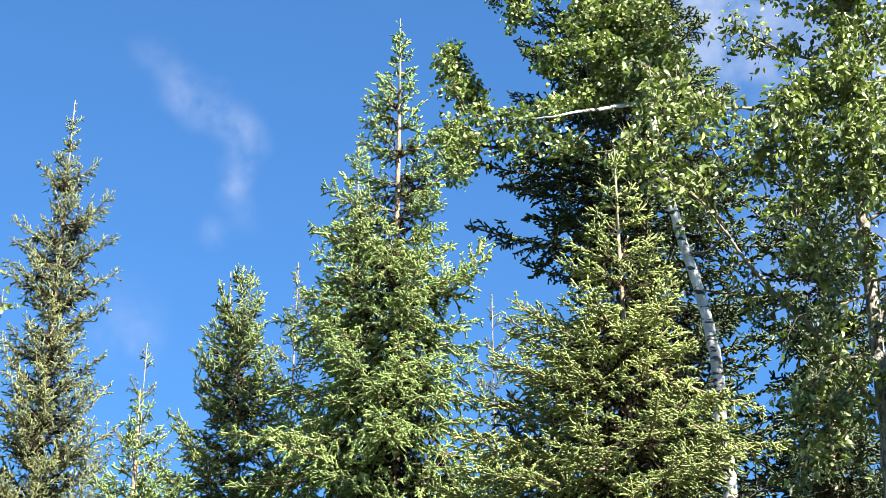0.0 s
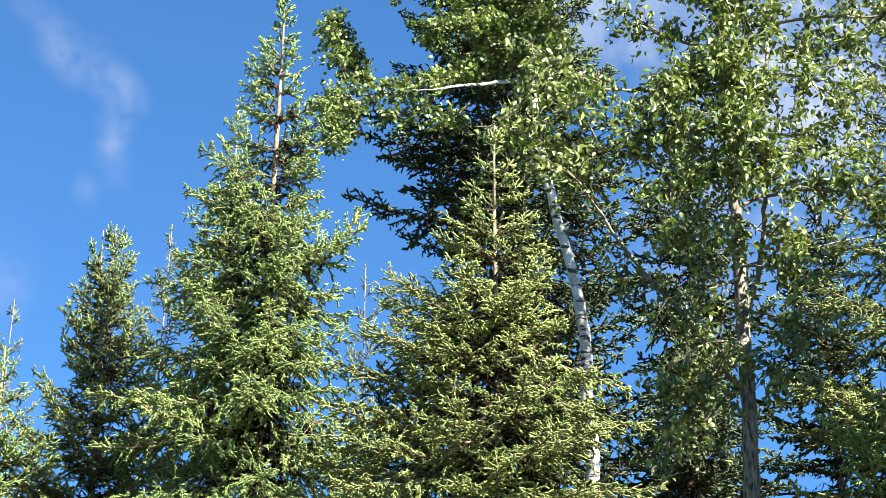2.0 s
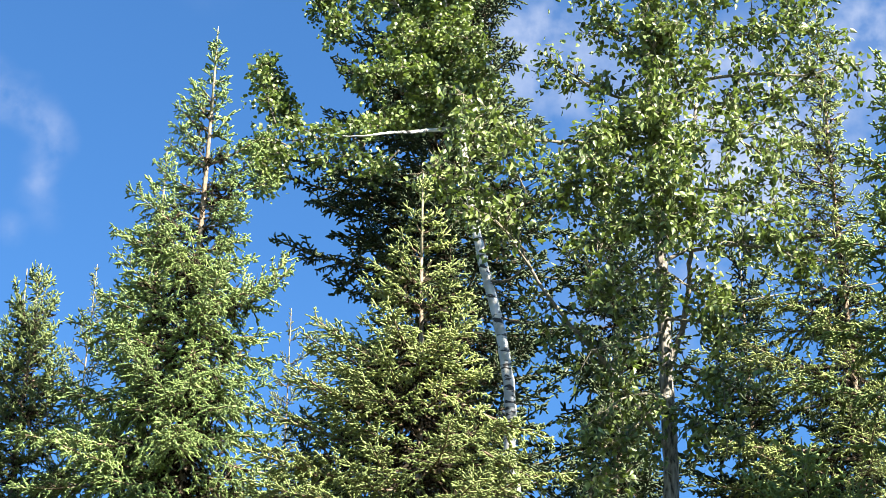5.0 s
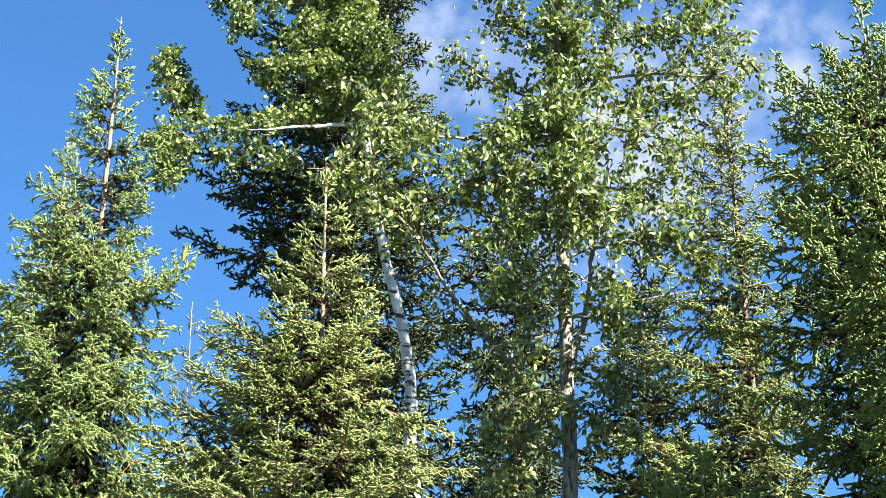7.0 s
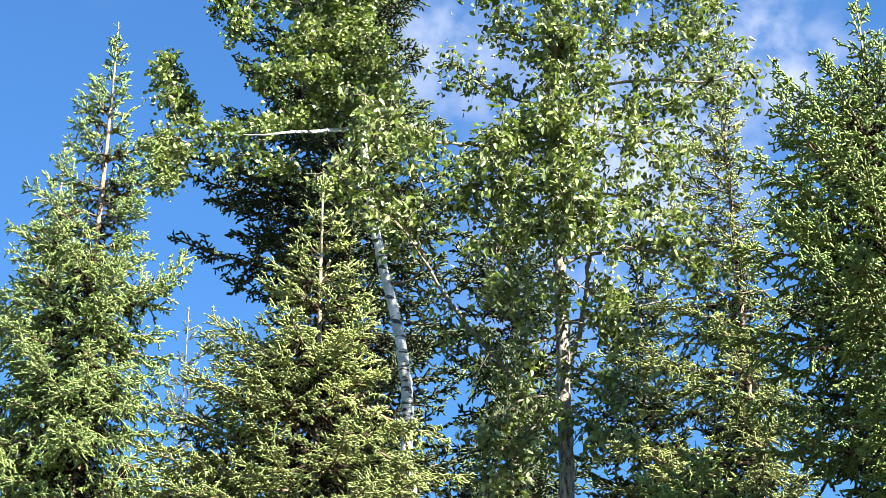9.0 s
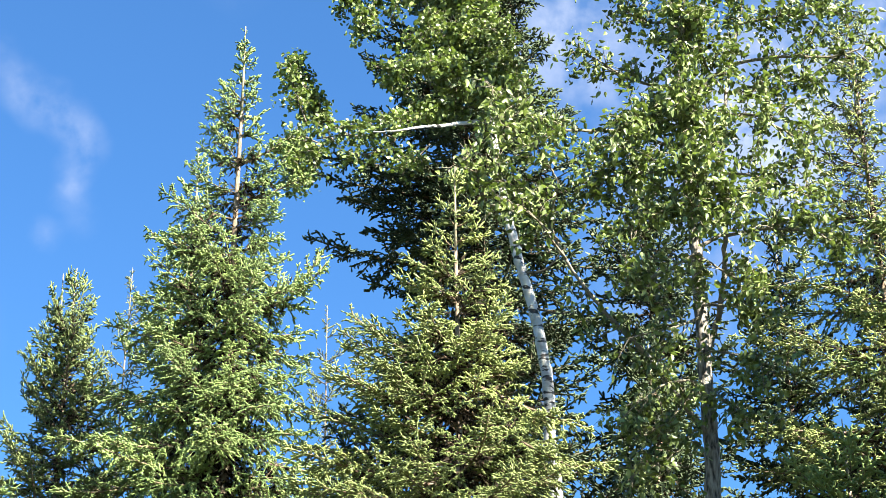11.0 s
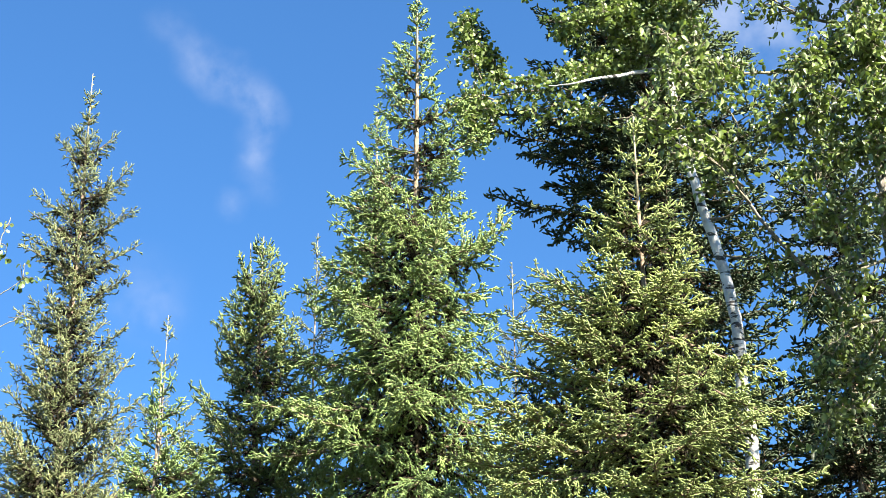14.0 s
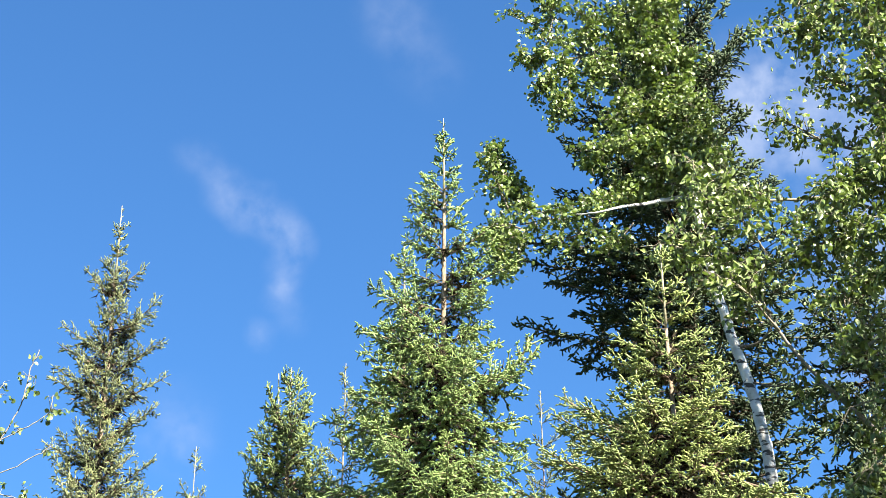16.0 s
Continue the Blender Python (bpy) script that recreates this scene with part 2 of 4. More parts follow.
# ---- spruces ----
def spike_mesh(start, way, length, slot, rng, per, size, width, core=0.005):
    """Dead twigs: thin spikes set round with bare side twigs; slot: the material of each."""
    n = len(start)
    u, up = frames(way, rng)
    tau = (np.arange(per)[None, :] + rng.random((n, per))) / per
    tri = blades(start, way, length, u, up, tau, rng, size, width)
    nt = n * per
    r = core * (0.75 + 0.5 * rng.random(n))[:, None, None]
    a = np.arange(3) * 2 * np.pi / 3
    off = r * (np.cos(a)[None, :, None] * u[:, None] + np.sin(a)[None, :, None] * up[:, None])
    c = np.concatenate([(start - way * length[:, None] * 0.08)[:, None] + off, (start + way * (length[:, None] + 0.006))[:, None]], 1)
    f = np.array([[0, 1, 3], [1, 2, 3], [2, 0, 3]])
    ct = (np.arange(n)[:, None, None] * 4 + f[None]).reshape(-1, 3) + nt * 3
    slot = np.asarray(slot).astype(np.int32)
    return np.vstack([tri, c.reshape(-1, 3)]), np.vstack([np.arange(nt * 3).reshape(-1, 3), ct]), np.concatenate([np.repeat(slot, per), np.repeat(slot, 3)])


def frames(way, rng):
    """Two directions across each way."""
    ref = norm(rng.standard_normal(way.shape) * 0.3 + np.array([0, 0, 1.0]))
    u = norm(np.cross(way, ref))
    return u, np.cross(u, way)


def blades(start, way, length, u, up, tau, rng, size, width):
    """Single needles that stand off a shoot, each a three-cornered blade."""
    n, per = tau.shape
    phi = rng.random((n, 1)) * 6.28 + np.arange(per)[None, :] * 2.4 + rng.normal(0, 0.3, (n, per))
    rad = np.cos(phi)[..., None] * u[:, None] + np.sin(phi)[..., None] * up[:, None]
    base = start[:, None] + way[:, None] * (tau * 0.92 * length[:, None])[..., None]
    lean = np.radians(34 + 22 * rng.random((n, per)))[..., None] * (1 - 0.6 * tau[..., None] ** 2)
    d = way[:, None] * np.cos(lean) + rad * np.sin(lean)
    ln = size * (0.75 + 0.5 * rng.random((n, per)))[..., None]
    side = norm(np.cross(d, rad) + 0.4 * rng.standard_normal((n, per, 3))) * width * 0.5
    return np.stack([base + side, base - side, base + d * ln], 2).reshape(-1, 3)


def needles_mesh(start, way, length, slot, rng, per, size, width, core=0.005):
    """Blunt shoots, packed with needles all round so that each reads as a short round finger, bent a little
    upwards, with single needles that stand off it; slot: the material of each shoot."""
    n = len(start)
    u, up = frames(way, rng)
    tau = 0.25 + 0.75 * (np.arange(per)[None, :] + rng.random((n, per))) / per
    tri = blades(start, way, length, u, up, tau, rng, size, width)
    nt = n * per
    r = core * rng.uniform(0.75, 1.2, n)[:, None, None]
    a = np.arange(3) * 2 * np.pi / 3
    ring = np.cos(a)[None, :, None] * u[:, None] + np.sin(a)[None, :, None] * up[:, None]
    twist = np.cos(a + 0.9)[None, :, None] * u[:, None] + np.sin(a + 0.9)[None, :, None] * up[:, None]
    l = length[:, None]
    bend = up * (0.10 * l) * rng.uniform(-0.6, 1.4, n)[:, None]
    low = (start - way * l * 0.06)[:, None] + ring * r * 0.72
    high = (start + way * l * 0.74 + bend * 0.6)[:, None] + twist * r
    tip = (start + way * (l + 0.004) + bend)[:, None]
    c = np.concatenate([low, high, tip], 1)
    f = np.array([[0, 1, 4], [0, 4, 3], [1, 2, 5], [1, 5, 4], [2, 0, 3], [2, 3, 5], [3, 4, 6], [4, 5, 6], [5, 3, 6]])
    ct = (np.arange(n)[:, None, None] * 7 + f[None]).reshape(-1, 3) + nt * 3
    slot = np.asarray(slot).astype(np.int32)
    return np.vstack([tri, c.reshape(-1, 3)]), np.vstack([np.arange(nt * 3).reshape(-1, 3), ct]), np.concatenate([np.repeat(slot, per), np.repeat(slot, 9)])


def bough(root, origin, azimuth, length, rise, rng, mats, fine=1.0, curl=22.0, shoot=0.085, bare=0.12, thick=1.0, style=None):
    """One branch of a spruce, with its side twigs and needles; origin is on the trunk, in the tree's own space."""
    style = style or {}
    n = 9
    s = np.linspace(0, 1, n)
    el = np.radians(rise - 0.4 * curl + curl * s ** 1.4 + rng.normal(0, 4))
    az = azimuth + np.cumsum(rng.normal(0, 0.06, n))
    step = np.stack([np.cos(el) * np.cos(az), np.cos(el) * np.sin(az), np.sin(el)], 1) * (length / (n - 1))
    line = np.vstack([np.zeros(3), np.cumsum(step[1:], 0)])
    wood = Wood()
    r0 = (0.004 + 0.0085 * length) * thick
    wood.tube(line[::2], (r0 * (1 - 0.8 * s) + 0.0008)[::2], 4)
    starts, ways, lens, young = [], [], [], []

    def add(p, d, l, y):
        starts.append(p)
        ways.append(d)
        lens.append(l)
        young.append(y)

    def point(x):
        i = min(int(x * (n - 1)), n - 2)
        k = x * (n - 1) - i
        return line[i] * (1 - k) + line[i + 1] * k, (line[i + 1] - line[i]) / (np.linalg.norm(line[i + 1] - line[i]) + 1e-9)

    # the branch's own end
    x = max(0.4, 1 - 0.6 / max(length, 0.36))
    while x < 1:
        p, d = point(x)
        add(p, d, shoot * 1.05, x > 0.8)
        x += shoot / length * 0.8
    # side twigs
    gap = style.get("gap", 0.0225) / fine
    count = max(3, int(length * (1 - bare) / gap))
    hang = style.get("hang", 0.5)
    flat = style.get("flat", 0.38)
    for i in range(count):
        x = bare + (1 - bare) * (i + 0.5 * rng.random()) / count
        p, d = point(min(x, 0.985))
        sgn = 1 if i % 2 else -1
        side = np.cross(d, (0, 0, 1.0))
        side = side / (np.linalg.norm(side) + 1e-9)
        up = np.cross(side, d)
        roll = rng.normal(0, flat)
        lat = side * math.cos(roll) * sgn + up * math.sin(roll)
        ang = math.radians(rng.normal(52, 9))
        t = d * math.cos(ang) + lat * math.sin(ang)
        tl = (style.get("wide", 0.36) * length * (1 - x) ** 0.75 + 0.045) * rng.uniform(0.65, 1.2)
        tl = min(tl, style.get("twig", 0.42))
        pieces = max(1, int(round(tl / shoot)))
        q = p
        for k in range(pieces):
            t = t + np.array([0, 0, -hang * 0.35]) * (k > 0) + rng.normal(0, 0.09, 3)
            if k == pieces - 1:
                t = t + np.array([0, 0, style.get("tipup", 0.18)])
            t = t / np.linalg.norm(t)
            l = tl / pieces
            last = k == pieces - 1
            add(q, t, l * 1.05, last or x > 0.86)
            if pieces > 1 or tl > 0.05:
                for sg in (1, -1, 1, -1)[:2 if fine < 0.5 else style.get("sides", 4)]:
                    if rng.random() < style.get("fork", 0.8):
                        m = t * 0.60 + np.cross(t, up) * sg * 0.60 + rng.normal(0, style.get("stray", 0.34), 3) + np.array([0, 0, -hang * 0.5])
                        add(q + t * l * rng.uniform(0.1, 0.9), m / np.linalg.norm(m), shoot * rng.uniform(0.5, 0.95), rng.random() < 0.5 or last)
            q = q + t * l
        if pieces > 1:
            wood.rod(p, q, 0.003)
    starts, ways = np.array(starts), np.array(ways)
    grow = 1 / max(0.35, fine) ** 0.5
    br = wood.put("branch", SPRUCE_WOOD, root)
    br.location = origin
    v, t, sl = needles_mesh(starts, ways, np.array(lens), np.array(young), rng, style.get("per", 0), style.get("needle", 0.016) * grow, style.get("width", 0.006) * grow, style.get("core", 0.0074) * grow)
    # dead brown twigs and old growth close to the trunk, darkened as crown shade
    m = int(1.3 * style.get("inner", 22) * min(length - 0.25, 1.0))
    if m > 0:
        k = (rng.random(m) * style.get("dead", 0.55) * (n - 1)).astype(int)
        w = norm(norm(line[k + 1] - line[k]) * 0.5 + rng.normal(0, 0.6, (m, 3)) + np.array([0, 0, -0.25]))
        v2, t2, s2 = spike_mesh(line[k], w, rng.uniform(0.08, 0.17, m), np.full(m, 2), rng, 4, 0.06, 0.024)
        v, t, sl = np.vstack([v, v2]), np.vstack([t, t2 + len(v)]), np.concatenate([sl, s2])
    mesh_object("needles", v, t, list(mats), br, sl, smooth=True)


def spruce(label, x, y, height, profile, mats, seed, rise=(48, 8), curl=24, style=None, low=3.9, extra=(), trunk_r=0.08, whorl=0.23, per=6, group="spruces at the edge of the wood", leader=0.25, rough_edge=0.18, shoot=0.072, leaders=(), open_front=(), high=99):
    """A spruce. profile: rows of (height, reach to the west, reach to the east); below `low` and above `high` the branches are coarser;
    open_front: stretches of height where the trunk shows between the branches."""
    rng = np.random.default_rng(seed)
    style = style or {}
    root = tagged(new("spruce_tree"), label, "tree", group)
    root.location = (x, y, 0)
    pr = np.array(sorted(profile))

    def axis(z):
        return np.array([0.0, 0.0, z])

    def reach(z, az):
        w, e = np.interp(z, pr[:, 0], pr[:, 1]), np.interp(z, pr[:, 0], pr[:, 2])
        c = math.cos(az)
        return (e if c > 0 else w) * c * c + 0.5 * (w + e) * (1 - c * c)

    zs = np.linspace(0, 1, 26)
    line = np.array([axis(height * k) for k in zs]) + np.c_[0.006 * np.sin(zs * 19 + seed), 0.006 * np.cos(zs * 23 + seed), np.zeros(26)]
    rr = trunk_r * (1 - zs) ** 0.85 + 0.004
    wood = Wood()
    wood.tube(line[:24], rr[:24], 9, 0.06, rng)
    wood.put("trunk", SPRUCE_BARK, root)
    top = Wood()
    top.tube(line[23:], rr[23:], 6)
    for dx, dy, z0, z1 in leaders:
        a = axis(z0)
        top.tube(smooth_line([a, a + [dx * 0.8, dy * 0.8, (z1 - z0) * 0.35], a + [dx, dy, z1 - z0]], 4), np.linspace(0.012, 0.005, 9), 5)
    top.put("leader", LEADER_BARK, root)
    z, turn = height - leader * 0.55, rng.random() * 6
    while z > 0.8:
        fine = 1.0 if low < z < high else 0.11
        k = (height - z) / height
        el0 = rise[0] + (rise[1] - rise[0]) * min(1, (height - z) / (0.38 * height))
        m = per if z < height - 0.8 else max(3, per - 2)
        if fine < 1:
            m = max(4, per - 2)
        for i in range(m):
            az = turn + i * 2 * math.pi / m + rng.normal(0, 0.22)
            zz = z + rng.uniform(-0.35, 0.35) * whorl
            el = el0 + rng.normal(0, 6)
            L = 1.12 * reach(zz, az) * rng.uniform(1 - 2 * rough_edge, 1 + rough_edge * 0.55) / math.cos(math.radians(max(-50, min(el, 55))))
            L = max(0.05, L)
            zb = min(zz - L * math.sin(math.radians(el)) * 0.9, height - 0.02)
            if zb < 0.4 or (math.sin(az) < -0.78 and any(z0 < zb < z1 for z0, z1 in open_front)):
                continue
            f = fine * (1.0 if math.sin(az) < 0.3 else 0.55 if math.sin(az) < 0.75 else 0.3)
            bough(root, axis(zb), az, L, el, rng, mats, f, curl, shoot if fine == 1 else shoot * 2.2, bare=style.get("bare", 0.08) + 0.06 * min(1, L), style=style)
        turn += 2.4
        z -= 1.45 * (whorl if fine == 1 else whorl * 1.8) * rng.uniform(0.8, 1.2) * (0.75 if z > height - 0.9 else 1)
    for zb, deg, L, el, c in extra:
        bough(root, axis(zb), math.radians(deg), L, el, rng, mats, 1.0, c, shoot, bare=0.2, thick=1.3, style=style)
    # short shoots up the leader
    n = 12
    st = np.array([axis(height - 0.03 - leader * rng.random()) for _ in range(n)])
    a = rng.random(n) * 6.28
    w = norm(np.c_[np.cos(a) * 0.7, np.sin(a) * 0.7, np.full(n, 0.8)])
    v, t, sl = needles_mesh(st, w, np.full(n, 0.055), np.ones(n), rng, 8, 0.018, 0.007)
    tagged(mesh_object("leader_tuft", v, t, list(mats), root, sl), kind="stuff")
    return root


# ---- broad-leaved trees ----
def leaf_shape(pointed):
    """A leaf 1 long, folded along its midrib; it hangs along -z, face to -y."""
    if pointed:
        v = [(0, 0, 0), (0.25, -0.08, -0.2), (0.27, -0.09, -0.44), (0.12, -0.05, -0.8), (0, 0.03, -1.0),
             (-0.12, -0.05, -0.8), (-0.27, -0.09, -0.44), (-0.25, -0.08, -0.2), (0, 0.05, -0.42)]
        t = [(0, 1, 8), (1, 2, 8), (2, 3, 8), (3, 4, 8), (4, 5, 8), (5, 6, 8), (6, 7, 8), (7, 0, 8)]
    else:
        v = [(0, 0.04, 0), (0.36, -0.1, -0.16), (0.47, -0.12, -0.5), (0.26, -0.08, -0.86), (0, 0.02, -1.0),
             (-0.26, -0.08, -0.86), (-0.47, -0.12, -0.5), (-0.36, -0.1, -0.16)]
        t = [(0, 1, 2), (0, 2, 4), (2, 3, 4), (0, 4, 6), (4, 5, 6), (0, 6, 7)]
    return np.array(v, float), np.array(t)


def turns(rng, n, droop, spin):
    """Rotations for n leaves: they hang, tipped by about droop degrees, in any direction."""
    yaw = rng.random(n) * 2 * np.pi
    tip = np.radians(rng.normal(droop, spin, n))
    roll = np.radians(rng.normal(0, spin, n))
    cy, sy, ct, st, cr, sr = np.cos(yaw), np.sin(yaw), np.cos(tip), np.sin(tip), np.cos(roll), np.sin(roll)
    o, z = np.ones(n), np.zeros(n)
    rz = np.array([[cy, -sy, z], [sy, cy, z], [z, z, o]]).transpose(2, 0, 1)
    rx = np.array([[o, z, z], [z, ct, -st], [z, st, ct]]).transpose(2, 0, 1)
    ry = np.array([[cr, z, sr], [z, o, z], [-sr, z, cr]]).transpose(2, 0, 1)
    return rz @ rx @ ry


def broadleaf(name, label, stems, limbs, bark, twig_bark, leaf_mat, piece_mat, pointed, size, droop, spin, seed, spread=0.30, sub=0.16, twig_gap=0.055, leaf_gap=0.024, group=""):
    """stems: (points, radius at the foot, radius at the top, bark). limbs: (points, radius, leafiness, reach of side twigs)."""
    rng = np.random.default_rng(seed)
    origin = np.array([stems[0][0][0][0], stems[0][0][0][1], 0.0])
    root = tagged(new(name), label, "tree", group)
    root.location = origin
    for i, (pts, r0, r1, mat) in enumerate(stems):
        line = smooth_line(np.array(pts) - origin, 10)
        line[1:-1] += rng.normal(0, 0.004, line[1:-1].shape)
        w = Wood()
        run = np.concatenate([[0], np.cumsum(np.linalg.norm(np.diff(line, axis=0), axis=1))])
        w.tube(line, r0 + (r1 - r0) * run / run[-1], 14, 0.035, rng)
        w.put("trunk" if i == 0 else "stem", mat, root)
    spots, sizes = [], []
    for pts, r0, leafy, fan in limbs:
        pts = np.array(pts) - origin
        line = smooth_line(pts, 8)
        L = np.linalg.norm(np.diff(line, axis=0), axis=1).sum()
        line[1:] += np.cumsum(rng.normal(0, 0.008, line[1:].shape), 0) * np.linspace(0, 1, len(line) - 1)[:, None]
        w = Wood()
        w.tube(line, np.linspace(r0, 0.005, len(line)), 7, 0.06, rng)
        limb = w.put("limb", bark if r0 > 0.02 else twig_bark, root)
        if leafy <= 0:
            continue
        tw = Wood()
        count = max(2, int(L / sub * leafy))
        for i in range(count):
            x = 0.22 + 0.78 * (i + rng.random()) / count
            j = min(int(x * (len(line) - 1)), len(line) - 2)
            p, d = line[j] + (line[j + 1] - line[j]) * (x * (len(line) - 1) - j if j < len(line) - 2 else rng.random()), norm(line[j + 1] - line[j])
            q = norm(d * 0.55 + rng.normal(0, 0.62, 3) + np.array([0, 0, 0.22]))
            l = fan * rng.uniform(0.5, 1.15)
            b = smooth_line([p, p + q * l * 0.5 + rng.normal(0, 0.02, 3), p + q * l + np.array([0, 0, -0.12 * l])], 4)
            tw.tube(b[::2], np.linspace(0.006, 0.0025, len(b))[::2], 3)
            for k in range(max(2, int(l / twig_gap))):
                y = 0.15 + 0.85 * rng.random()
                c = b[min(int(y * 8), 7)]
                e = norm(q * 0.5 + rng.normal(0, 0.7, 3) + np.array([0, 0, -0.1]))
                m = spread * rng.uniform(0.3, 0.8)
                f = np.stack([c, c + e * m * 0.5, c + e * m + np.array([0, 0, -0.15 * m])])
                tw.rod(f[0], f[2], 0.0028)
                nl = max(2, int(m / leaf_gap))
                u = (np.arange(nl) + rng.random(nl)) / nl
                a = f[0] + (f[2] - f[0]) * u[:, None] + rng.normal(0, 0.4 * size, (nl, 3))
                spots.append(a)
                sizes.append(size * rng.uniform(0.65, 1.2, nl))
        tagged(tw.put("twig_spray", twig_bark, limb), kind="stuff")
    spots, sizes = np.vstack(spots), np.concatenate(sizes)
    rot = turns(rng, len(spots), droop, spin)
    order = np.argsort(spots[:, 1])
    lv, lt = leaf_shape(pointed)
    rest = order[280:]
    v = np.einsum("nij,kj->nki", rot[rest], lv) * sizes[rest][:, None, None] + spots[rest][:, None]
    t = lt[None] + (np.arange(len(rest)) * len(lv))[:, None, None]
    tagged(mesh_object("leaves", v.reshape(-1, 3), t.reshape(-1, 3), [leaf_mat], root), kind="stuff")
    return root, (spots, sizes, rot, order[:280], lv, lt, piece_mat)


def single_leaves(root, made):
    """The foremost leaves, each an object of its own on one shared mesh."""
    spots, sizes, rot, order, lv, lt, mat = made
    first = mesh_object("leaf", lv, lt, [mat], root)
    for i, k in enumerate(order):
        ob = first if i == 0 else new("leaf", first.data)
        ob.parent = root
        ob.matrix_basis = Matrix.Translation(spots[k]) @ Matrix(rot[k].tolist()).to_4x4() @ Matrix.Scale(float(sizes[k]), 4)


def add_limb(limbs, radius, leafy, fan, *points):
    limbs.append((points, radius, leafy, fan))


# ---- ground ----
def ground():
    r = np.concatenate([np.linspace(0, 40, 60), np.geomspace(44, 3000, 26)])
    a = np.arange(96) * 2 * np.pi / 96
    R, A = np.meshgrid(r, a, indexing="ij")
    X, Y = R * np.cos(A), R * np.sin(A)
    z = 0.03 * np.sin(X * 1.3 + 0.4) * np.cos(Y * 1.1) + 0.02 * np.sin(X * 2.9 + Y * 2.1) + 0.012 * np.cos(X * 5.3 - Y * 4.7)
    z = z * np.clip(30 / (R + 1), 0, 1)
    v = np.stack([R * np.cos(A), R * np.sin(A), z - 0.06], -1).reshape(-1, 3)
    i, j = np.meshgrid(np.arange(len(r) - 1), np.arange(96), indexing="ij")
    j2 = (j + 1) % 96
    q = [i * 96 + j, (i + 1) * 96 + j, (i + 1) * 96 + j2, i * 96 + j2]
    t = np.concatenate([np.stack([q[0], q[1], q[2]], -1).reshape(-1, 3), np.stack([q[0], q[2], q[3]], -1).reshape(-1, 3)])
    tagged(mesh_object("ground", v, t, [GROUND], smooth=True), "mossy brown-green forest floor under the trees", "ground", kind="structure")


ground()

# ---- the trees ----
spruce('slender grey-green spruce with upswept branches and bare leader', -4.06, 17.60, 12.82,
       [(12.82, 0.03, 0.03), (12.4, 0.06, 0.09), (11.94, 0.2, 0.14), (11.58, 0.18, 0.22), (11.1, 0.27, 0.30), (10.7, 0.33, 0.34), (10.3, 0.31, 0.35), (9.78, 0.40, 0.46), (9.27, 0.42, 0.67), (8.66, 0.63, 0.87), (8.06, 0.76, 0.97), (1.2, 0.95, 1.21)],
       GREY, 11, rise=(48, 34), curl=16, whorl=0.185, per=8, low=7.2, rough_edge=0.2, shoot=0.062, leader=0.6, extra=[(11.75, -20, 0.42, 30, 14), (10.95, -168, 0.62, 30, 14), (10.35, -170, 0.66, 26, 14), (9.9, -10, 0.72, 30, 14), (9.6, -172, 0.68, 34, 14), (11.17, -15, 0.69, 27, 14), (10.7, -24, 0.81, 14, 14), (10.3, -14, 0.75, 25, 14), (11.62, -152, 0.44, 39, 14), (10.76, -163, 0.58, 22, 14), (10.5, -146, 0.59, 11, 14), (11.24, -31, 0.64, -13, 12)], style=dict(hang=0.02, tipup=0.1, flat=0.8, twig=0.24, wide=0.29, inner=34, gap=0.026, core=0.0066))
spruce('thin far spruce with sparse short branches', -3.88, 22.40, 12.11,
       [(12.11, 0.03, 0.03), (11.68, 0.14, 0.13), (11.36, 0.28, 0.23), (11.05, 0.37, 0.25), (10.74, 0.41, 0.38), (9.82, 0.62, 0.73), (1.2, 0.78, 0.91)],
       GREY, 12, trunk_r=0.035, rise=(45, 10), whorl=0.35, per=4, low=8.9, leader=0.45, style=dict(sides=2, inner=0))
spruce('dense green spruce with a forked double top', -1.91, 16.00, 9.93,
       [(9.93, 0.03, 0.03), (9.75, 0.19, 0.14), (9.45, 0.37, 0.29), (9.15, 0.39, 0.32), (8.86, 0.45, 0.37), (8.57, 0.47, 0.45), (8.24, 0.56, 0.56), (7.85, 0.72, 0.66), (7.55, 0.85, 0.8), (7.2, 1.0, 0.85), (6.8, 1.15, 0.95), (1.2, 1.3, 1.1)],
       OLIVE, 13, rise=(55, 6), curl=25, whorl=0.16, per=7, low=6.7, shoot=0.062, leaders=[(-0.12, 0.0, 9.1, 9.86)], style=dict(core=0.0076, gap=0.03))
spruce('thin pale spruce top behind a larger spruce', -1.74, 20.00, 12.05,
       [(12.05, 0.03, 0.03), (11.63, 0.13, 0.15), (11.26, 0.22, 0.25), (10.89, 0.27, 0.39), (8.94, 0.44, 0.83), (1.2, 0.55, 1.04)],
       GREY, 14, trunk_r=0.035, rise=(50, 20), whorl=0.32, per=4, low=8.1, leader=0.45, style=dict(sides=2, inner=0))
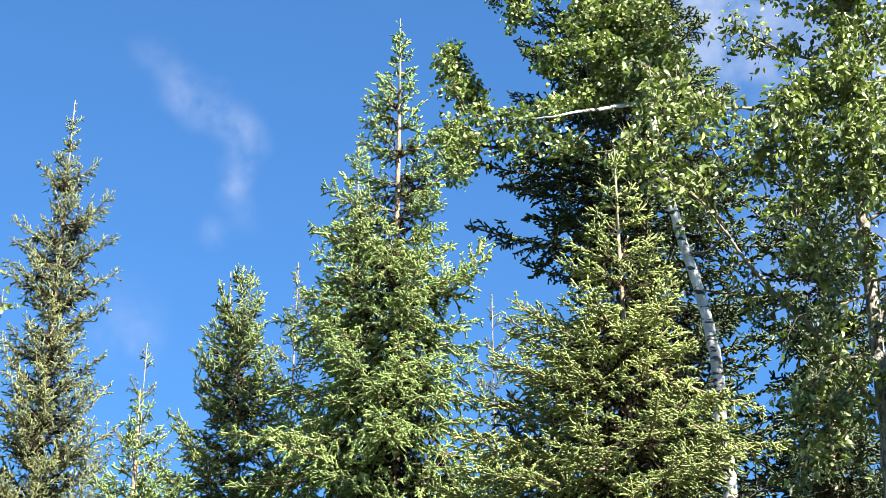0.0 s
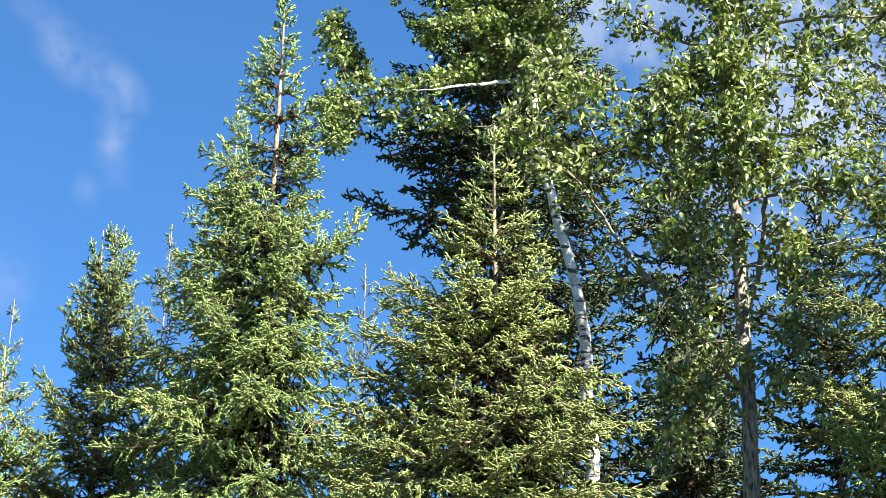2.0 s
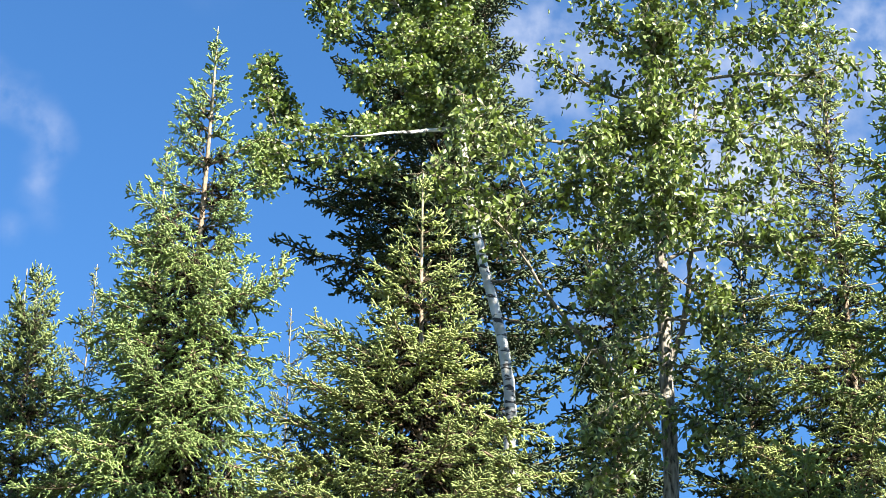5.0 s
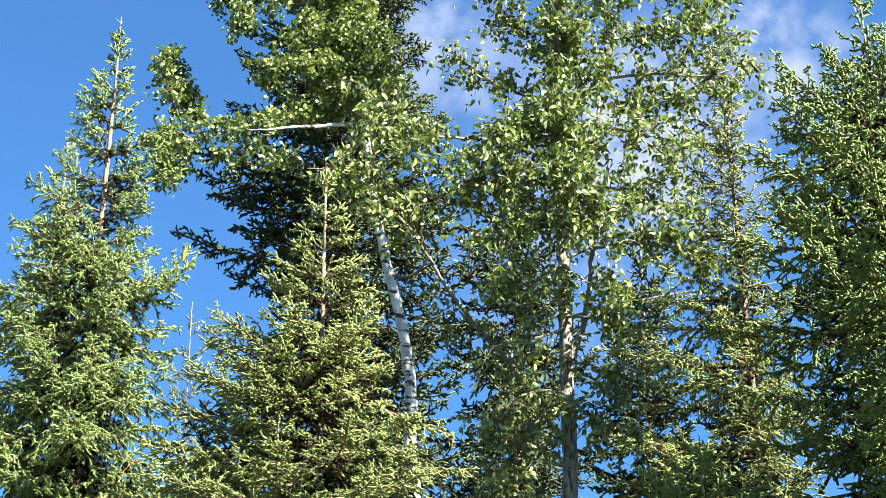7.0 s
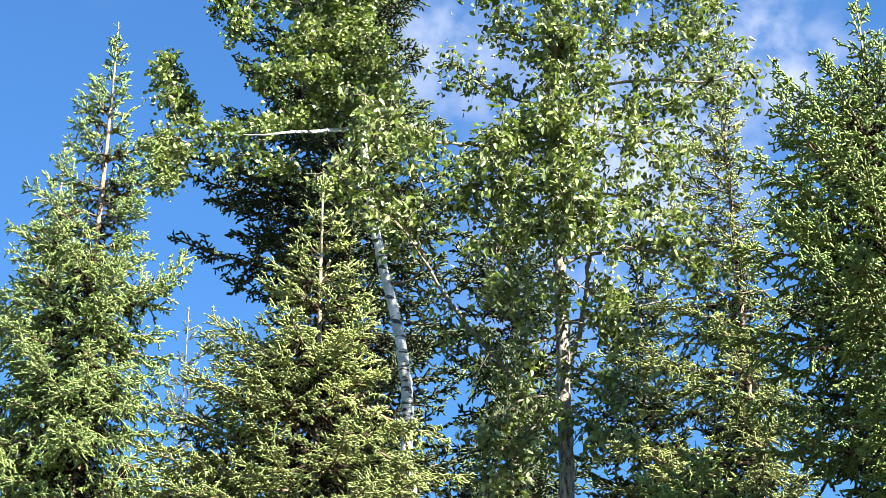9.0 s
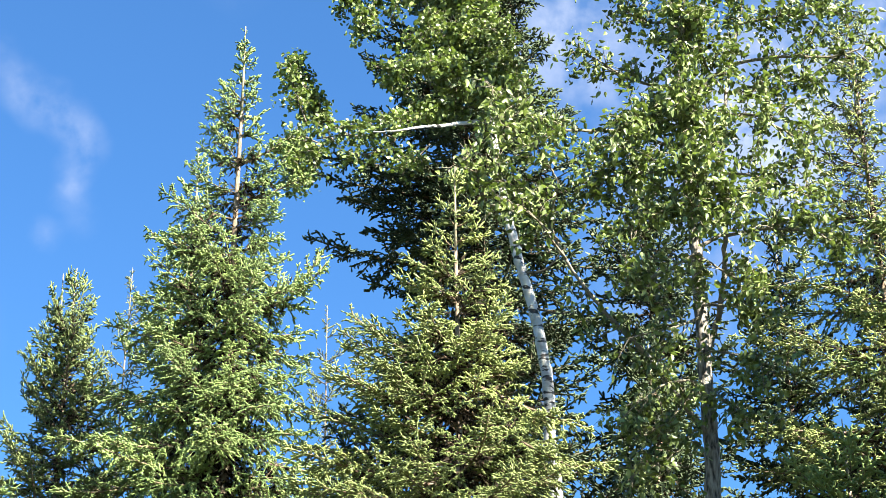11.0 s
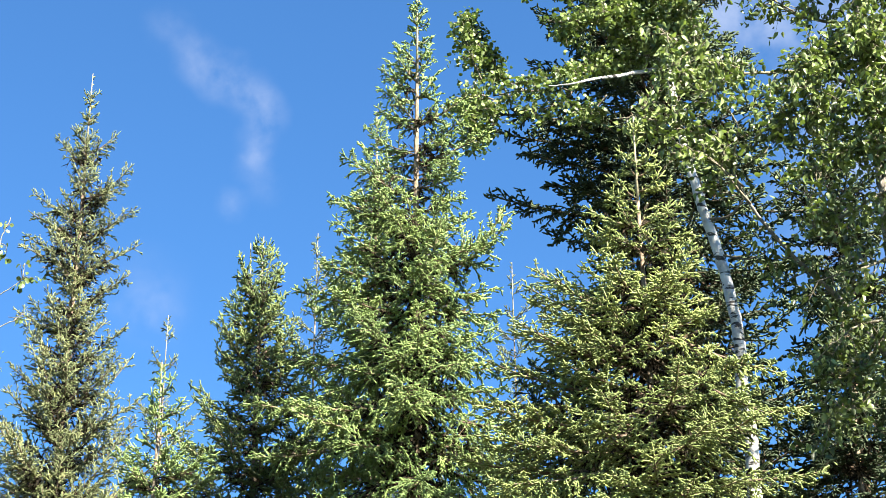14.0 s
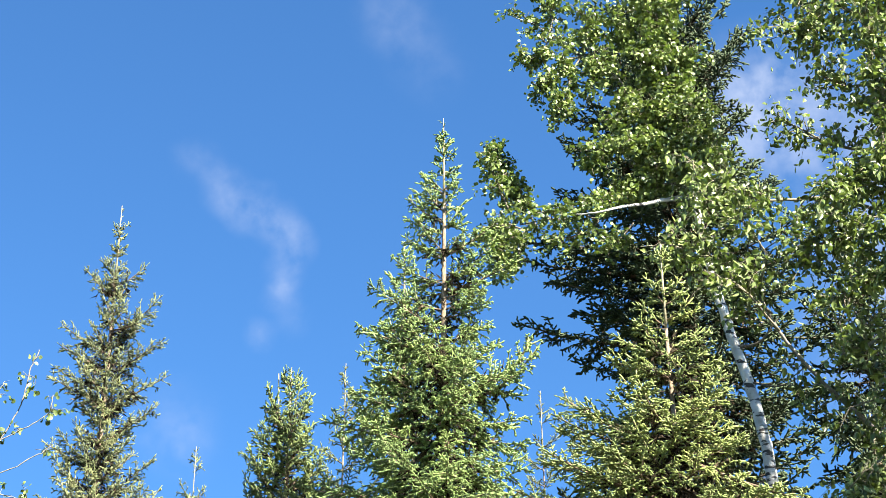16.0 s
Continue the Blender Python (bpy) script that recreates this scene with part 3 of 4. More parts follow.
spruce('tall bright green spruce with a long bare leader', -0.38, 13.76, 11.23,
       [(11.23, 0.03, 0.03), (10.77, 0.06, 0.11), (10.3, 0.27, 0.19), (9.9, 0.39, 0.23), (9.52, 0.5, 0.41), (9.14, 0.68, 0.31), (8.76, 0.64, 0.59), (8.4, 0.79, 0.59), (8.09, 0.96, 0.66), (7.7, 1.01, 0.79), (7.31, 1.06, 0.9), (6.74, 1.15, 1.02), (6.29, 1.23, 1.1), (1.2, 1.54, 1.38)],
       GREEN, 15, open_front=[(8.8, 10.6)], rise=(40, -14), curl=20, whorl=0.165, per=8, low=5.7, shoot=0.050, leader=0.45, extra=[(9.79, -18, 0.57, 28, 20), (9.52, 19, 0.68, 44, 20), (9.27, -43, 0.47, 4, 15), (9.43, -14, 0.68, 14, 10), (8.35, 0, 0.94, 26, 40), (8.5, 12, 0.98, 37, 55), (8.84, 180, 0.83, 22, 15), (10.13, 180, 0.39, 36, 20), (10.42, 180, 0.29, 44, 15)], style=dict(hang=0.5, flat=0.6, tipup=0.0, inner=24, bare=0.10, core=0.0070, gap=0.0255))
spruce('narrow green spruce close behind a taller one', -0.80, 15.36, 10.93,
       [(10.93, 0.03, 0.03), (10.62, 0.13, 0.14), (10.31, 0.18, 0.2), (9.89, 0.3, 0.31), (9.54, 0.42, 0.42), (8.85, 0.55, 0.58), (7.24, 0.73, 0.78), (1.2, 0.91, 0.98)],
       GREEN, 16, rise=(50, 15), whorl=0.21, per=5, low=6.5, style=dict())
spruce('thin far spruce top with lichen-grey twigs', 0.61, 20.80, 12.03,
       [(12.03, 0.03, 0.03), (11.65, 0.1, 0.12), (11.27, 0.16, 0.19), (10.81, 0.23, 0.21), (9.23, 0.5, 0.48), (1.2, 0.62, 0.6)],
       GREY, 17, trunk_r=0.035, rise=(40, 10), whorl=0.32, per=4, low=8.3, leader=0.45, style=dict(sides=2, inner=0))
spruce('yellow-green spruce with flat layered sprays and a pale trunk', 1.21, 11.36, 8.43,
       [(8.43, 0.03, 0.03), (8.13, 0.12, 0.09), (7.82, 0.25, 0.25), (7.6, 0.34, 0.3), (7.3, 0.50, 0.40), (7.09, 0.66, 0.48), (6.8, 0.88, 0.5), (6.55, 0.95, 0.52), (6.31, 1.0, 0.8), (6.04, 1.02, 0.84), (5.77, 1.08, 0.85), (5.39, 1.15, 0.9), (1.2, 1.44, 1.12)],
       YELLOW, 18, open_front=[(7.0, 8.2), (6.2, 6.55)], rise=(38, -14), curl=18, trunk_r=0.062, whorl=0.165, per=8, low=5, shoot=0.047, leader=0.24, extra=[(6.8, -31, 1.11, -33, 8), (6.59, -44, 1.13, -36, 5), (6.92, 147, 1.07, 35, 22), (6.73, 159, 1.01, 28, 20), (6.55, 170, 0.95, 18, 18), (6.8, -166, 0.71, 19, 20), (6.25, 176, 1.15, 20, 15), (6.0, -170, 1.2, 12, 12), (6.45, -162, 1.0, 15, 15), (5.75, -178, 1.3, 8, 10), (6.1, -12, 1.05, 2, 10), (5.7, -30, 1.1, 0, 10)], style=dict(hang=0.35, flat=0.35, tipup=0.05, inner=24, bare=0.10, core=0.0064, gap=0.0245))
# stands in shade; the needle colour itself is darkened to carry that shade
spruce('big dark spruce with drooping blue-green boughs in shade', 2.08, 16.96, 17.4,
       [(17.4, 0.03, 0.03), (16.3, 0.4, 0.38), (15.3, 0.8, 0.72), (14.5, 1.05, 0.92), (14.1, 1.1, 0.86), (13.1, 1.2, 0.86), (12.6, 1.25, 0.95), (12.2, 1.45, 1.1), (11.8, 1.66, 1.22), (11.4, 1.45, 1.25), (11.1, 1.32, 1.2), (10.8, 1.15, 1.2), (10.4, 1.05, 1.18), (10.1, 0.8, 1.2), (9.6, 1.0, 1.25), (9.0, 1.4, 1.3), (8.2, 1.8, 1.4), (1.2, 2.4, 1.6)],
       SHADE_DARK, 19, high=15.4, shoot=0.085, rise=(38, 8), curl=20, whorl=0.22, per=7, low=7.4, trunk_r=0.12, rough_edge=0.14, extra=[(10.5, -174, 1.86, 12, 12), (11.35, -176, 1.75, 10, 12), (11.0, -170, 1.45, 8, 10), (11.75, 178, 1.8, 2, 10)], style=dict(hang=0.45, gap=0.040, inner=40, core=0.0116, wide=0.32))
spruce('yellowish spruce partly hidden behind a leafy poplar', 6.40, 17.28, 15.09,
       [(15.09, 0.03, 0.03), (14.26, 0.34, 0.18), (13.46, 0.63, 0.25), (12.69, 0.75, 0.05), (11.95, 0.99, 0.12), (11.31, 1.15, 0.2), (10.61, 1.31, 0.2), (9.62, 1.55, 0.43), (8.47, 1.78, 0.44), (1.2, 2.22, 0.55)],
       YELLOW, 20, rise=(45, 0), whorl=0.22, per=6, low=8, style=dict(gap=0.042, core=0.0085))
spruce('dense spruce with dark shaded lower boughs', 6.07, 12.80, 11.57,
       [(11.57, 0.03, 0.03), (11.14, 0.26, 0.17), (10.77, 0.61, 0.33), (10.3, 0.96, 0.53), (9.84, 1.18, 0.63), (9.44, 1.38, 0.67), (8.91, 1.37, 0.7), (8.39, 1.46, 0.77), (7.88, 1.6, 0.74), (7.35, 1.68, 0.85), (6.78, 1.81, 0.85), (1.2, 2.26, 1.06)],
       MID, 21, rise=(45, 2), whorl=0.2, per=6, low=5.6, extra=[(9.96, -160, 1.22, 41, 30), (9.57, -165, 1.26, 16, 15), (9.29, -161, 1.49, 9, 12), (9.07, -168, 1.51, 11, 10), (8.86, -163, 1.66, 3, 8)], shoot=0.068, style=dict(gap=0.038, inner=30, core=0.0102, hang=0.6, stray=0.4))
spruce('small bright green spruce in a gap between larger ones', -2.58, 14.72, 8.07,
       [(8.07, 0.03, 0.03), (7.81, 0.09, 0.13), (7.6, 0.19, 0.28), (7.35, 0.24, 0.44), (7.0, 0.33, 0.56), (1.2, 0.41, 0.7)],
       MID, 22, rise=(45, 10), whorl=0.21, per=5, low=6.3)
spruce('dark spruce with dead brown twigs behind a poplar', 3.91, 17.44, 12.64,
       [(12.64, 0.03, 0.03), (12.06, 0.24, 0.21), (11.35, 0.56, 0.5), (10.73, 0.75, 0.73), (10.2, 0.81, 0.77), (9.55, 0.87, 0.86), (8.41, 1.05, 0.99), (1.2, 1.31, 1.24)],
       SHADE_DARK, 23, shoot=0.1, rise=(30, -8), curl=24, whorl=0.24, per=6, low=7.6, style=dict(hang=0.55, gap=0.034, inner=36, core=0.0112))
spruce('low bright spruce top with fresh light sprays', 4.23, 12.64, 7.14,
       [(7.14, 0.03, 0.03), (6.96, 0.22, 0.17), (6.76, 0.45, 0.34), (6.54, 0.6, 0.5), (1.2, 0.75, 0.62)],
       GREEN, 24, rise=(35, 0), curl=16, whorl=0.2, per=7, low=6.2, shoot=0.085, style=dict(core=0.0098, gap=0.032))
# two spruces out of view, added as sun blockers for the trees beyond
spruce('unseen tall green spruce added to shade its neighbours', 6.3, 9.7, 11.6, [(11.6, 0.03, 0.03), (10.9, 0.45, 0.4), (10.2, 0.75, 0.7), (9.2, 1.0, 1.2), (7.4, 1.25, 1.8), (1.2, 1.5, 2.0)], GREEN, 25, rise=(40, -6), whorl=0.22, per=8, low=10.6, style=dict(core=0.022, gap=0.0055, inner=0))
spruce('unseen tall green spruce added to shade its neighbours', 6.4, 7.9, 13.4, [(13.4, 0.03, 0.03), (12.8, 0.5, 0.7), (12.3, 0.8, 1.2), (11.6, 1.1, 1.4), (10.2, 1.5, 1.5), (7.4, 1.8, 1.7), (1.2, 2.0, 2.0)], GREEN, 34, rise=(40, -6), whorl=0.22, per=8, low=13.2, style=dict(core=0.022, gap=0.0055, inner=0))
# backing spruces, coloured dark in place of the shade deep in the wood
spruce('shade-dark backing spruce deep among the other trees', 6.15, 20.16, 13.26,
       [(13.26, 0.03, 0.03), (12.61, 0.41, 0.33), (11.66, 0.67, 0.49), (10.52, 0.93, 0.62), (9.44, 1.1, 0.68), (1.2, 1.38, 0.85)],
       SHADE_DARK, 26, shoot=0.1, rise=(30, -8), whorl=0.24, per=6, low=9, style=dict(gap=0.040, hang=0.55, inner=40, core=0.0145))
spruce('shade-dark backing spruce deep among the other trees', 7.56, 20.64, 13.07,
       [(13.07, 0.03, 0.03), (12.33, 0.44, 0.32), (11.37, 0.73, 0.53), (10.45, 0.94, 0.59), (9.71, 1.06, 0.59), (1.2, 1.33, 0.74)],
       SHADE_DARK, 27, shoot=0.1, rise=(30, -8), whorl=0.24, per=6, low=9, style=dict(gap=0.040, hang=0.55, inner=40, core=0.0145))
# added so that dark colour, not sky, fills the gaps between front boughs
spruce('shade-dark backing spruce deep among the other trees', 8.45, 17.92, 14.21,
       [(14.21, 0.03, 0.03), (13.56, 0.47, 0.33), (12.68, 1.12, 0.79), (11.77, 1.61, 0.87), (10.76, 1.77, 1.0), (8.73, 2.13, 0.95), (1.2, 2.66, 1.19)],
       SHADE_DARK, 30, shoot=0.1, rise=(30, -8), whorl=0.26, per=6, low=8.3, style=dict(gap=0.056, hang=0.55, inner=44, core=0.0155))
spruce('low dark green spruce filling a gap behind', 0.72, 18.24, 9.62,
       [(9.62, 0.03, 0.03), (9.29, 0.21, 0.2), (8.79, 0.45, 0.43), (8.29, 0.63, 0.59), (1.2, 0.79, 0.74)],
       SHADE_DARK, 28, shoot=0.1, rise=(35, 0), whorl=0.22, per=6, low=7.6, style=dict(gap=0.034, inner=40, core=0.0112))
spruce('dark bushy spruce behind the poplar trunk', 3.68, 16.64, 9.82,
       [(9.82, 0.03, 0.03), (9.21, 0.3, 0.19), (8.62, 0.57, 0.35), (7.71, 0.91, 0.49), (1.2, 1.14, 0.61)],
       SHADE_DARK, 29, shoot=0.1, rise=(32, -6), whorl=0.22, per=6, low=7.3, style=dict(gap=0.034, hang=0.5, inner=40, core=0.0112))
birch_stems = [
    ([(2.02, 15.68, 2.01), (2.42, 15.68, 5.37), (2.54, 15.68, 7.51), (2.5, 15.68, 8.1), (2.51, 15.68, 8.66), (2.42, 15.68, 9.35), (2.3, 15.68, 9.88), (2.21, 15.68, 10.31), (2.11, 15.68, 10.87), (2.06, 15.68, 11.29), (2.02, 15.68, 11.71), (1.94, 15.68, 12.46), (1.87, 15.68, 13.37), (1.83, 15.68, 14.48), (1.83, 15.68, 15.25)], 0.096, 0.013, BIRCH_BARK),
]
birch_limbs = []
add_limb(birch_limbs, 0.024, 0, 0.2, (1.95, 15.68, 11.58), (1.61, 14.88, 11.01), (1.12, 14.08, 10.42), (0.78, 14.08, 10.36))
add_limb(birch_limbs, 0.01, 0.8, 0.2, (0.87, 14.88, 10.87), (0.61, 14.88, 10.81), (0.35, 15.04, 10.85))
add_limb(birch_limbs, 0.011, 2.2, 0.10, (0.47, 15.52, 11.17), (0.31, 15.52, 11.48), (0.17, 15.52, 11.84), (0.03, 15.52, 12.16))
add_limb(birch_limbs, 0.009, 3.0, 0.12, (0.44, 15.52, 11.16), (0.25, 15.52, 11.06), (0.01, 15.52, 11.19))
add_limb(birch_limbs, 0.008, 2.0, 0.1, (0.36, 15.52, 11.14), (0.28, 15.52, 10.87), (0.09, 15.52, 10.71))
add_limb(birch_limbs, 0.01, 1.5, 0.12, (0.63, 15.52, 11.22), (0.36, 15.52, 11.42), (0.23, 15.52, 11.68))
add_limb(birch_limbs, 0.036, 0.9, 0.12, (1.97, 15.68, 12.20), (1.59, 15.50, 12.48), (1.29, 15.40, 12.85), (0.98, 15.30, 13.04), (0.68, 15.20, 13.32), (0.28, 15.20, 13.58))
add_limb(birch_limbs, 0.011, 1.6, 0.14, (0.68, 15.20, 13.32), (0.61, 15.10, 13.03), (0.51, 15.10, 12.86), (0.27, 15.10, 12.83))
add_limb(birch_limbs, 0.011, 1.6, 0.16, (0.98, 15.30, 13.04), (0.80, 15.10, 12.81), (0.62, 15.00, 12.54), (0.53, 15.00, 12.40))
add_limb(birch_limbs, 0.011, 1.5, 0.14, (0.98, 15.30, 13.04), (0.85, 15.10, 12.67), (0.78, 15.00, 12.33), (0.69, 15.00, 12.16))
add_limb(birch_limbs, 0.011, 1.5, 0.18, (0.68, 15.20, 13.32), (0.71, 15.20, 13.53), (0.61, 15.20, 13.90))
add_limb(birch_limbs, 0.011, 1.6, 0.22, (0.98, 15.30, 13.04), (1.05, 15.20, 13.23), (1.09, 15.20, 13.59))
add_limb(birch_limbs, 0.011, 1.5, 0.22, (1.29, 15.40, 12.85), (1.14, 15.10, 12.80), (1.06, 15.00, 12.46))
add_limb(birch_limbs, 0.011, 1.6, 0.26, (1.29, 15.40, 12.85), (1.35, 15.20, 13.08), (1.40, 15.20, 13.51))
add_limb(birch_limbs, 0.011, 1.5, 0.24, (1.59, 15.50, 12.48), (1.39, 15.10, 12.32), (1.26, 15.00, 12.05))
add_limb(birch_limbs, 0.011, 1.6, 0.26, (1.59, 15.50, 12.48), (1.63, 15.10, 12.65), (1.68, 15.10, 13.00))
add_limb(birch_limbs, 0.018, 1.6, 0.3, (1.90, 15.68, 13.00), (1.78, 15.20, 13.21), (1.77, 15.10, 13.57))
add_limb(birch_limbs, 0.018, 1.5, 0.26, (1.92, 15.68, 12.70), (1.92, 15.20, 12.72), (2.06, 15.10, 12.85))
add_limb(birch_limbs, 0.018, 1.5, 0.24, (1.96, 15.68, 12.30), (1.98, 15.20, 12.30), (2.09, 15.00, 12.23))
add_limb(birch_limbs, 0.018, 1.5, 0.26, (1.96, 15.68, 12.30), (1.70, 15.10, 12.07), (1.58, 14.90, 12.10))
add_limb(birch_limbs, 0.018, 1.4, 0.24, (1.99, 15.68, 12.00), (1.68, 15.00, 11.77), (1.47, 14.80, 11.64))
add_limb(birch_limbs, 0.018, 1.3, 0.2, (2.00, 15.68, 11.90), (1.52, 15.10, 11.75), (1.21, 14.90, 11.62), (1.00, 14.80, 11.43))
add_limb(birch_limbs, 0.018, 1.3, 0.18, (2.00, 15.68, 11.90), (1.78, 15.10, 11.64), (1.54, 14.90, 11.39))
add_limb(birch_limbs, 0.018, 1.1, 0.16, (2.01, 15.68, 11.80), (1.55, 15.10, 11.32), (1.21, 14.90, 11.23))
add_limb(birch_limbs, 0.018, 1.1, 0.15, (2.01, 15.68, 11.80), (1.37, 15.00, 11.14), (0.91, 14.60, 10.76))
add_limb(birch_limbs, 0.018, 1.6, 0.36, (1.86, 15.68, 13.60), (1.60, 15.20, 13.95), (1.32, 15.10, 14.25))
add_limb(birch_limbs, 0.018, 1.6, 0.36, (1.85, 15.68, 13.80), (1.94, 15.30, 13.72), (2.10, 15.20, 14.08))
add_limb(birch_limbs, 0.018, 0.8, 0.4, (1.83, 15.68, 14.40), (1.76, 15.30, 14.55), (1.72, 15.20, 15.01))
add_limb(birch_limbs, 0.018, 0.75, 0.34, (1.85, 15.68, 13.90), (1.32, 15.20, 14.18), (0.86, 15.10, 14.41))
add_limb(birch_limbs, 0.018, 0.8, 0.4, (1.83, 15.68, 15.00), (2.00, 15.50, 15.35), (2.16, 15.50, 15.91))
add_limb(birch_limbs, 0.01, 1.3, 0.16, (1.02, 14.70, 10.70), (0.86, 14.70, 10.56), (0.62, 14.70, 10.54))
add_limb(birch_limbs, 0.01, 1.4, 0.15, (1.02, 14.70, 10.70), (0.82, 14.70, 10.81), (0.63, 14.70, 10.81))
add_limb(birch_limbs, 0.01, 1, 0.15, (1.35, 14.90, 10.79), (1.17, 14.80, 10.52), (1.00, 14.70, 10.38))
add_limb(birch_limbs, 0.009, 1.6, 0.13, (0.33, 15.30, 11.00), (0.14, 15.20, 10.98), (-0.02, 15.20, 10.82))
add_limb(birch_limbs, 0.009, 1.6, 0.13, (0.33, 15.30, 11.00), (0.11, 15.20, 10.73), (0.05, 15.20, 10.54))
add_limb(birch_limbs, 0.009, 1.8, 0.11, (0.20, 15.30, 11.23), (0.10, 15.30, 11.55), (0.05, 15.30, 11.95))
add_limb(birch_limbs, 0.019, 0.0, 0.3, (2.3, 15.68, 9.88), (2.51, 15.52, 9.86), (2.72, 15.36, 10.13))
add_limb(birch_limbs, 0.01, 0.0, 0.3, (2.38, 15.68, 9.52), (2.64, 15.52, 9.39), (2.88, 15.36, 9.42))
add_limb(birch_limbs, 0.012, 1.3, 0.2, (1.94, 15.68, 12.50), (1.89, 15.10, 11.97), (1.78, 14.80, 11.44))
add_limb(birch_limbs, 0.012, 1.3, 0.2, (1.90, 15.68, 13.00), (1.87, 15.10, 12.51), (1.82, 14.80, 12.02))
add_limb(birch_limbs, 0.012, 1.3, 0.18, (1.98, 15.68, 12.10), (2.01, 15.20, 11.70), (1.94, 15.00, 11.25))
add_limb(birch_limbs, 0.012, 1.3, 0.2, (1.96, 15.68, 12.30), (2.14, 15.20, 11.90), (2.22, 15.00, 11.76))
birch, birch_made = broadleaf('birch_tree', 'white-barked birch with a leaning trunk and small dark leaves', birch_stems, birch_limbs, BIRCH_BARK, DARK_TWIG, ASPEN_LEAF, ASPEN_PIECE, False, 0.042, 35, 35, 31, spread=0.22, sub=0.040, twig_gap=0.045, leaf_gap=0.015, group='broad-leaved trees')
poplar_stems = [
    ([(3.0, 13.28, 2.07), (3.26, 13.28, 5.0), (3.37, 13.28, 6.82), (3.38, 13.28, 7.39), (3.38, 13.28, 7.93), (3.38, 13.28, 8.54), (3.38, 13.28, 9.11), (3.36, 13.28, 9.77), (3.35, 13.28, 10.62), (3.35, 13.28, 11.52), (3.35, 13.28, 12.47), (3.35, 13.28, 13.47)], 0.096, 0.016, POPLAR_BARK),
    ([(3.37, 13.28, 7.83), (3.55, 13.28, 8.4), (3.64, 13.28, 9.03), (3.67, 13.28, 9.74), (3.77, 13.28, 10.49), (3.94, 13.28, 11.23), (4.07, 13.28, 11.99), (4.17, 13.28, 12.91)], 0.024, 0.009, PALE_TWIG),
]
poplar_limbs = []
add_limb(poplar_limbs, 0.025, 0.38, 0.33, (3.36, 13.28, 7.25), (3.11, 13.12, 7.5), (2.88, 12.96, 7.74), (2.54, 12.8, 8.03), (2.23, 12.64, 8.36), (2.03, 12.64, 8.9), (1.84, 12.64, 9.19), (1.66, 12.64, 9.22))
add_limb(poplar_limbs, 0.01, 0.85, 0.3, (2.2, 12.64, 8.41), (1.87, 12.48, 8.74), (1.6, 12.48, 8.77))
add_limb(poplar_limbs, 0.01, 1.4, 0.3, (2.03, 12.64, 8.9), (1.69, 12.48, 8.98), (1.38, 12.48, 9.05))
add_limb(poplar_limbs, 0.01, 0.85, 0.3, (2.07, 12.64, 8.75), (2.13, 12.48, 9.02), (1.95, 12.48, 9.15))
add_limb(poplar_limbs, 0.019, 0.85, 0.38, (3.36, 13.28, 9.82), (2.75, 12.8, 9.69), (2.13, 12.48, 9.48), (1.63, 12.48, 9.7))
add_limb(poplar_limbs, 0.019, 0.8, 0.25, (3.36, 13.28, 10.45), (2.85, 12.8, 10.2), (2.52, 12.64, 10.33))
add_limb(poplar_limbs, 0.008, 1.0, 0.12, (2.76, 12.8, 10.24), (2.49, 12.64, 10.3), (2.35, 12.64, 10.4))
add_limb(poplar_limbs, 0.016, 1.1, 0.26, (3.36, 13.28, 11.16), (3.0, 12.96, 10.89), (2.77, 12.8, 10.87))
add_limb(poplar_limbs, 0.012, 1.2, 0.35, (3.76, 13.28, 10.43), (4.02, 12.96, 10.29), (4.34, 12.8, 10.3))
add_limb(poplar_limbs, 0.019, 1.2, 0.35, (3.35, 13.28, 11.9), (2.92, 12.96, 11.85), (2.72, 12.8, 12.07))
add_limb(poplar_limbs, 0.019, 1.2, 0.52, (3.35, 13.28, 11.52), (3.39, 12.8, 11.79), (3.52, 12.8, 12.43))
add_limb(poplar_limbs, 0.016, 1.1, 0.38, (3.37, 13.28, 9.6), (2.85, 12.64, 9.23), (2.45, 12.48, 9.05))
add_limb(poplar_limbs, 0.016, 0.7, 0.38, (3.37, 13.28, 9.33), (2.93, 12.64, 8.83), (2.58, 12.48, 8.61))
add_limb(poplar_limbs, 0.016, 0.6, 0.38, (3.38, 13.28, 8.85), (2.92, 12.64, 8.32), (2.61, 12.48, 8.12))
add_limb(poplar_limbs, 0.013, 0.6, 0.33, (3.38, 13.28, 8.28), (3.03, 12.8, 7.92), (2.68, 12.64, 7.72))
add_limb(poplar_limbs, 0.013, 0.6, 0.33, (3.38, 13.28, 7.68), (3.02, 12.8, 7.49), (2.72, 12.64, 7.26))
add_limb(poplar_limbs, 0.013, 1.0, 0.33, (3.38, 13.28, 8.38), (3.53, 12.8, 8.16), (3.81, 12.64, 8.1))
add_limb(poplar_limbs, 0.013, 1.0, 0.33, (3.38, 13.28, 7.98), (3.51, 12.8, 7.72), (3.69, 12.64, 7.52))
add_limb(poplar_limbs, 0.016, 1.1, 0.38, (3.64, 13.28, 9.03), (3.85, 12.8, 8.84), (4.17, 12.64, 8.74), (4.35, 12.64, 8.6))
add_limb(poplar_limbs, 0.016, 1.1, 0.38, (3.66, 13.28, 9.63), (3.87, 12.8, 9.32), (4.24, 12.64, 9.05))
add_limb(poplar_limbs, 0.016, 1.1, 0.42, (3.72, 13.28, 10.2), (3.86, 12.8, 9.92), (4.13, 12.64, 9.63))
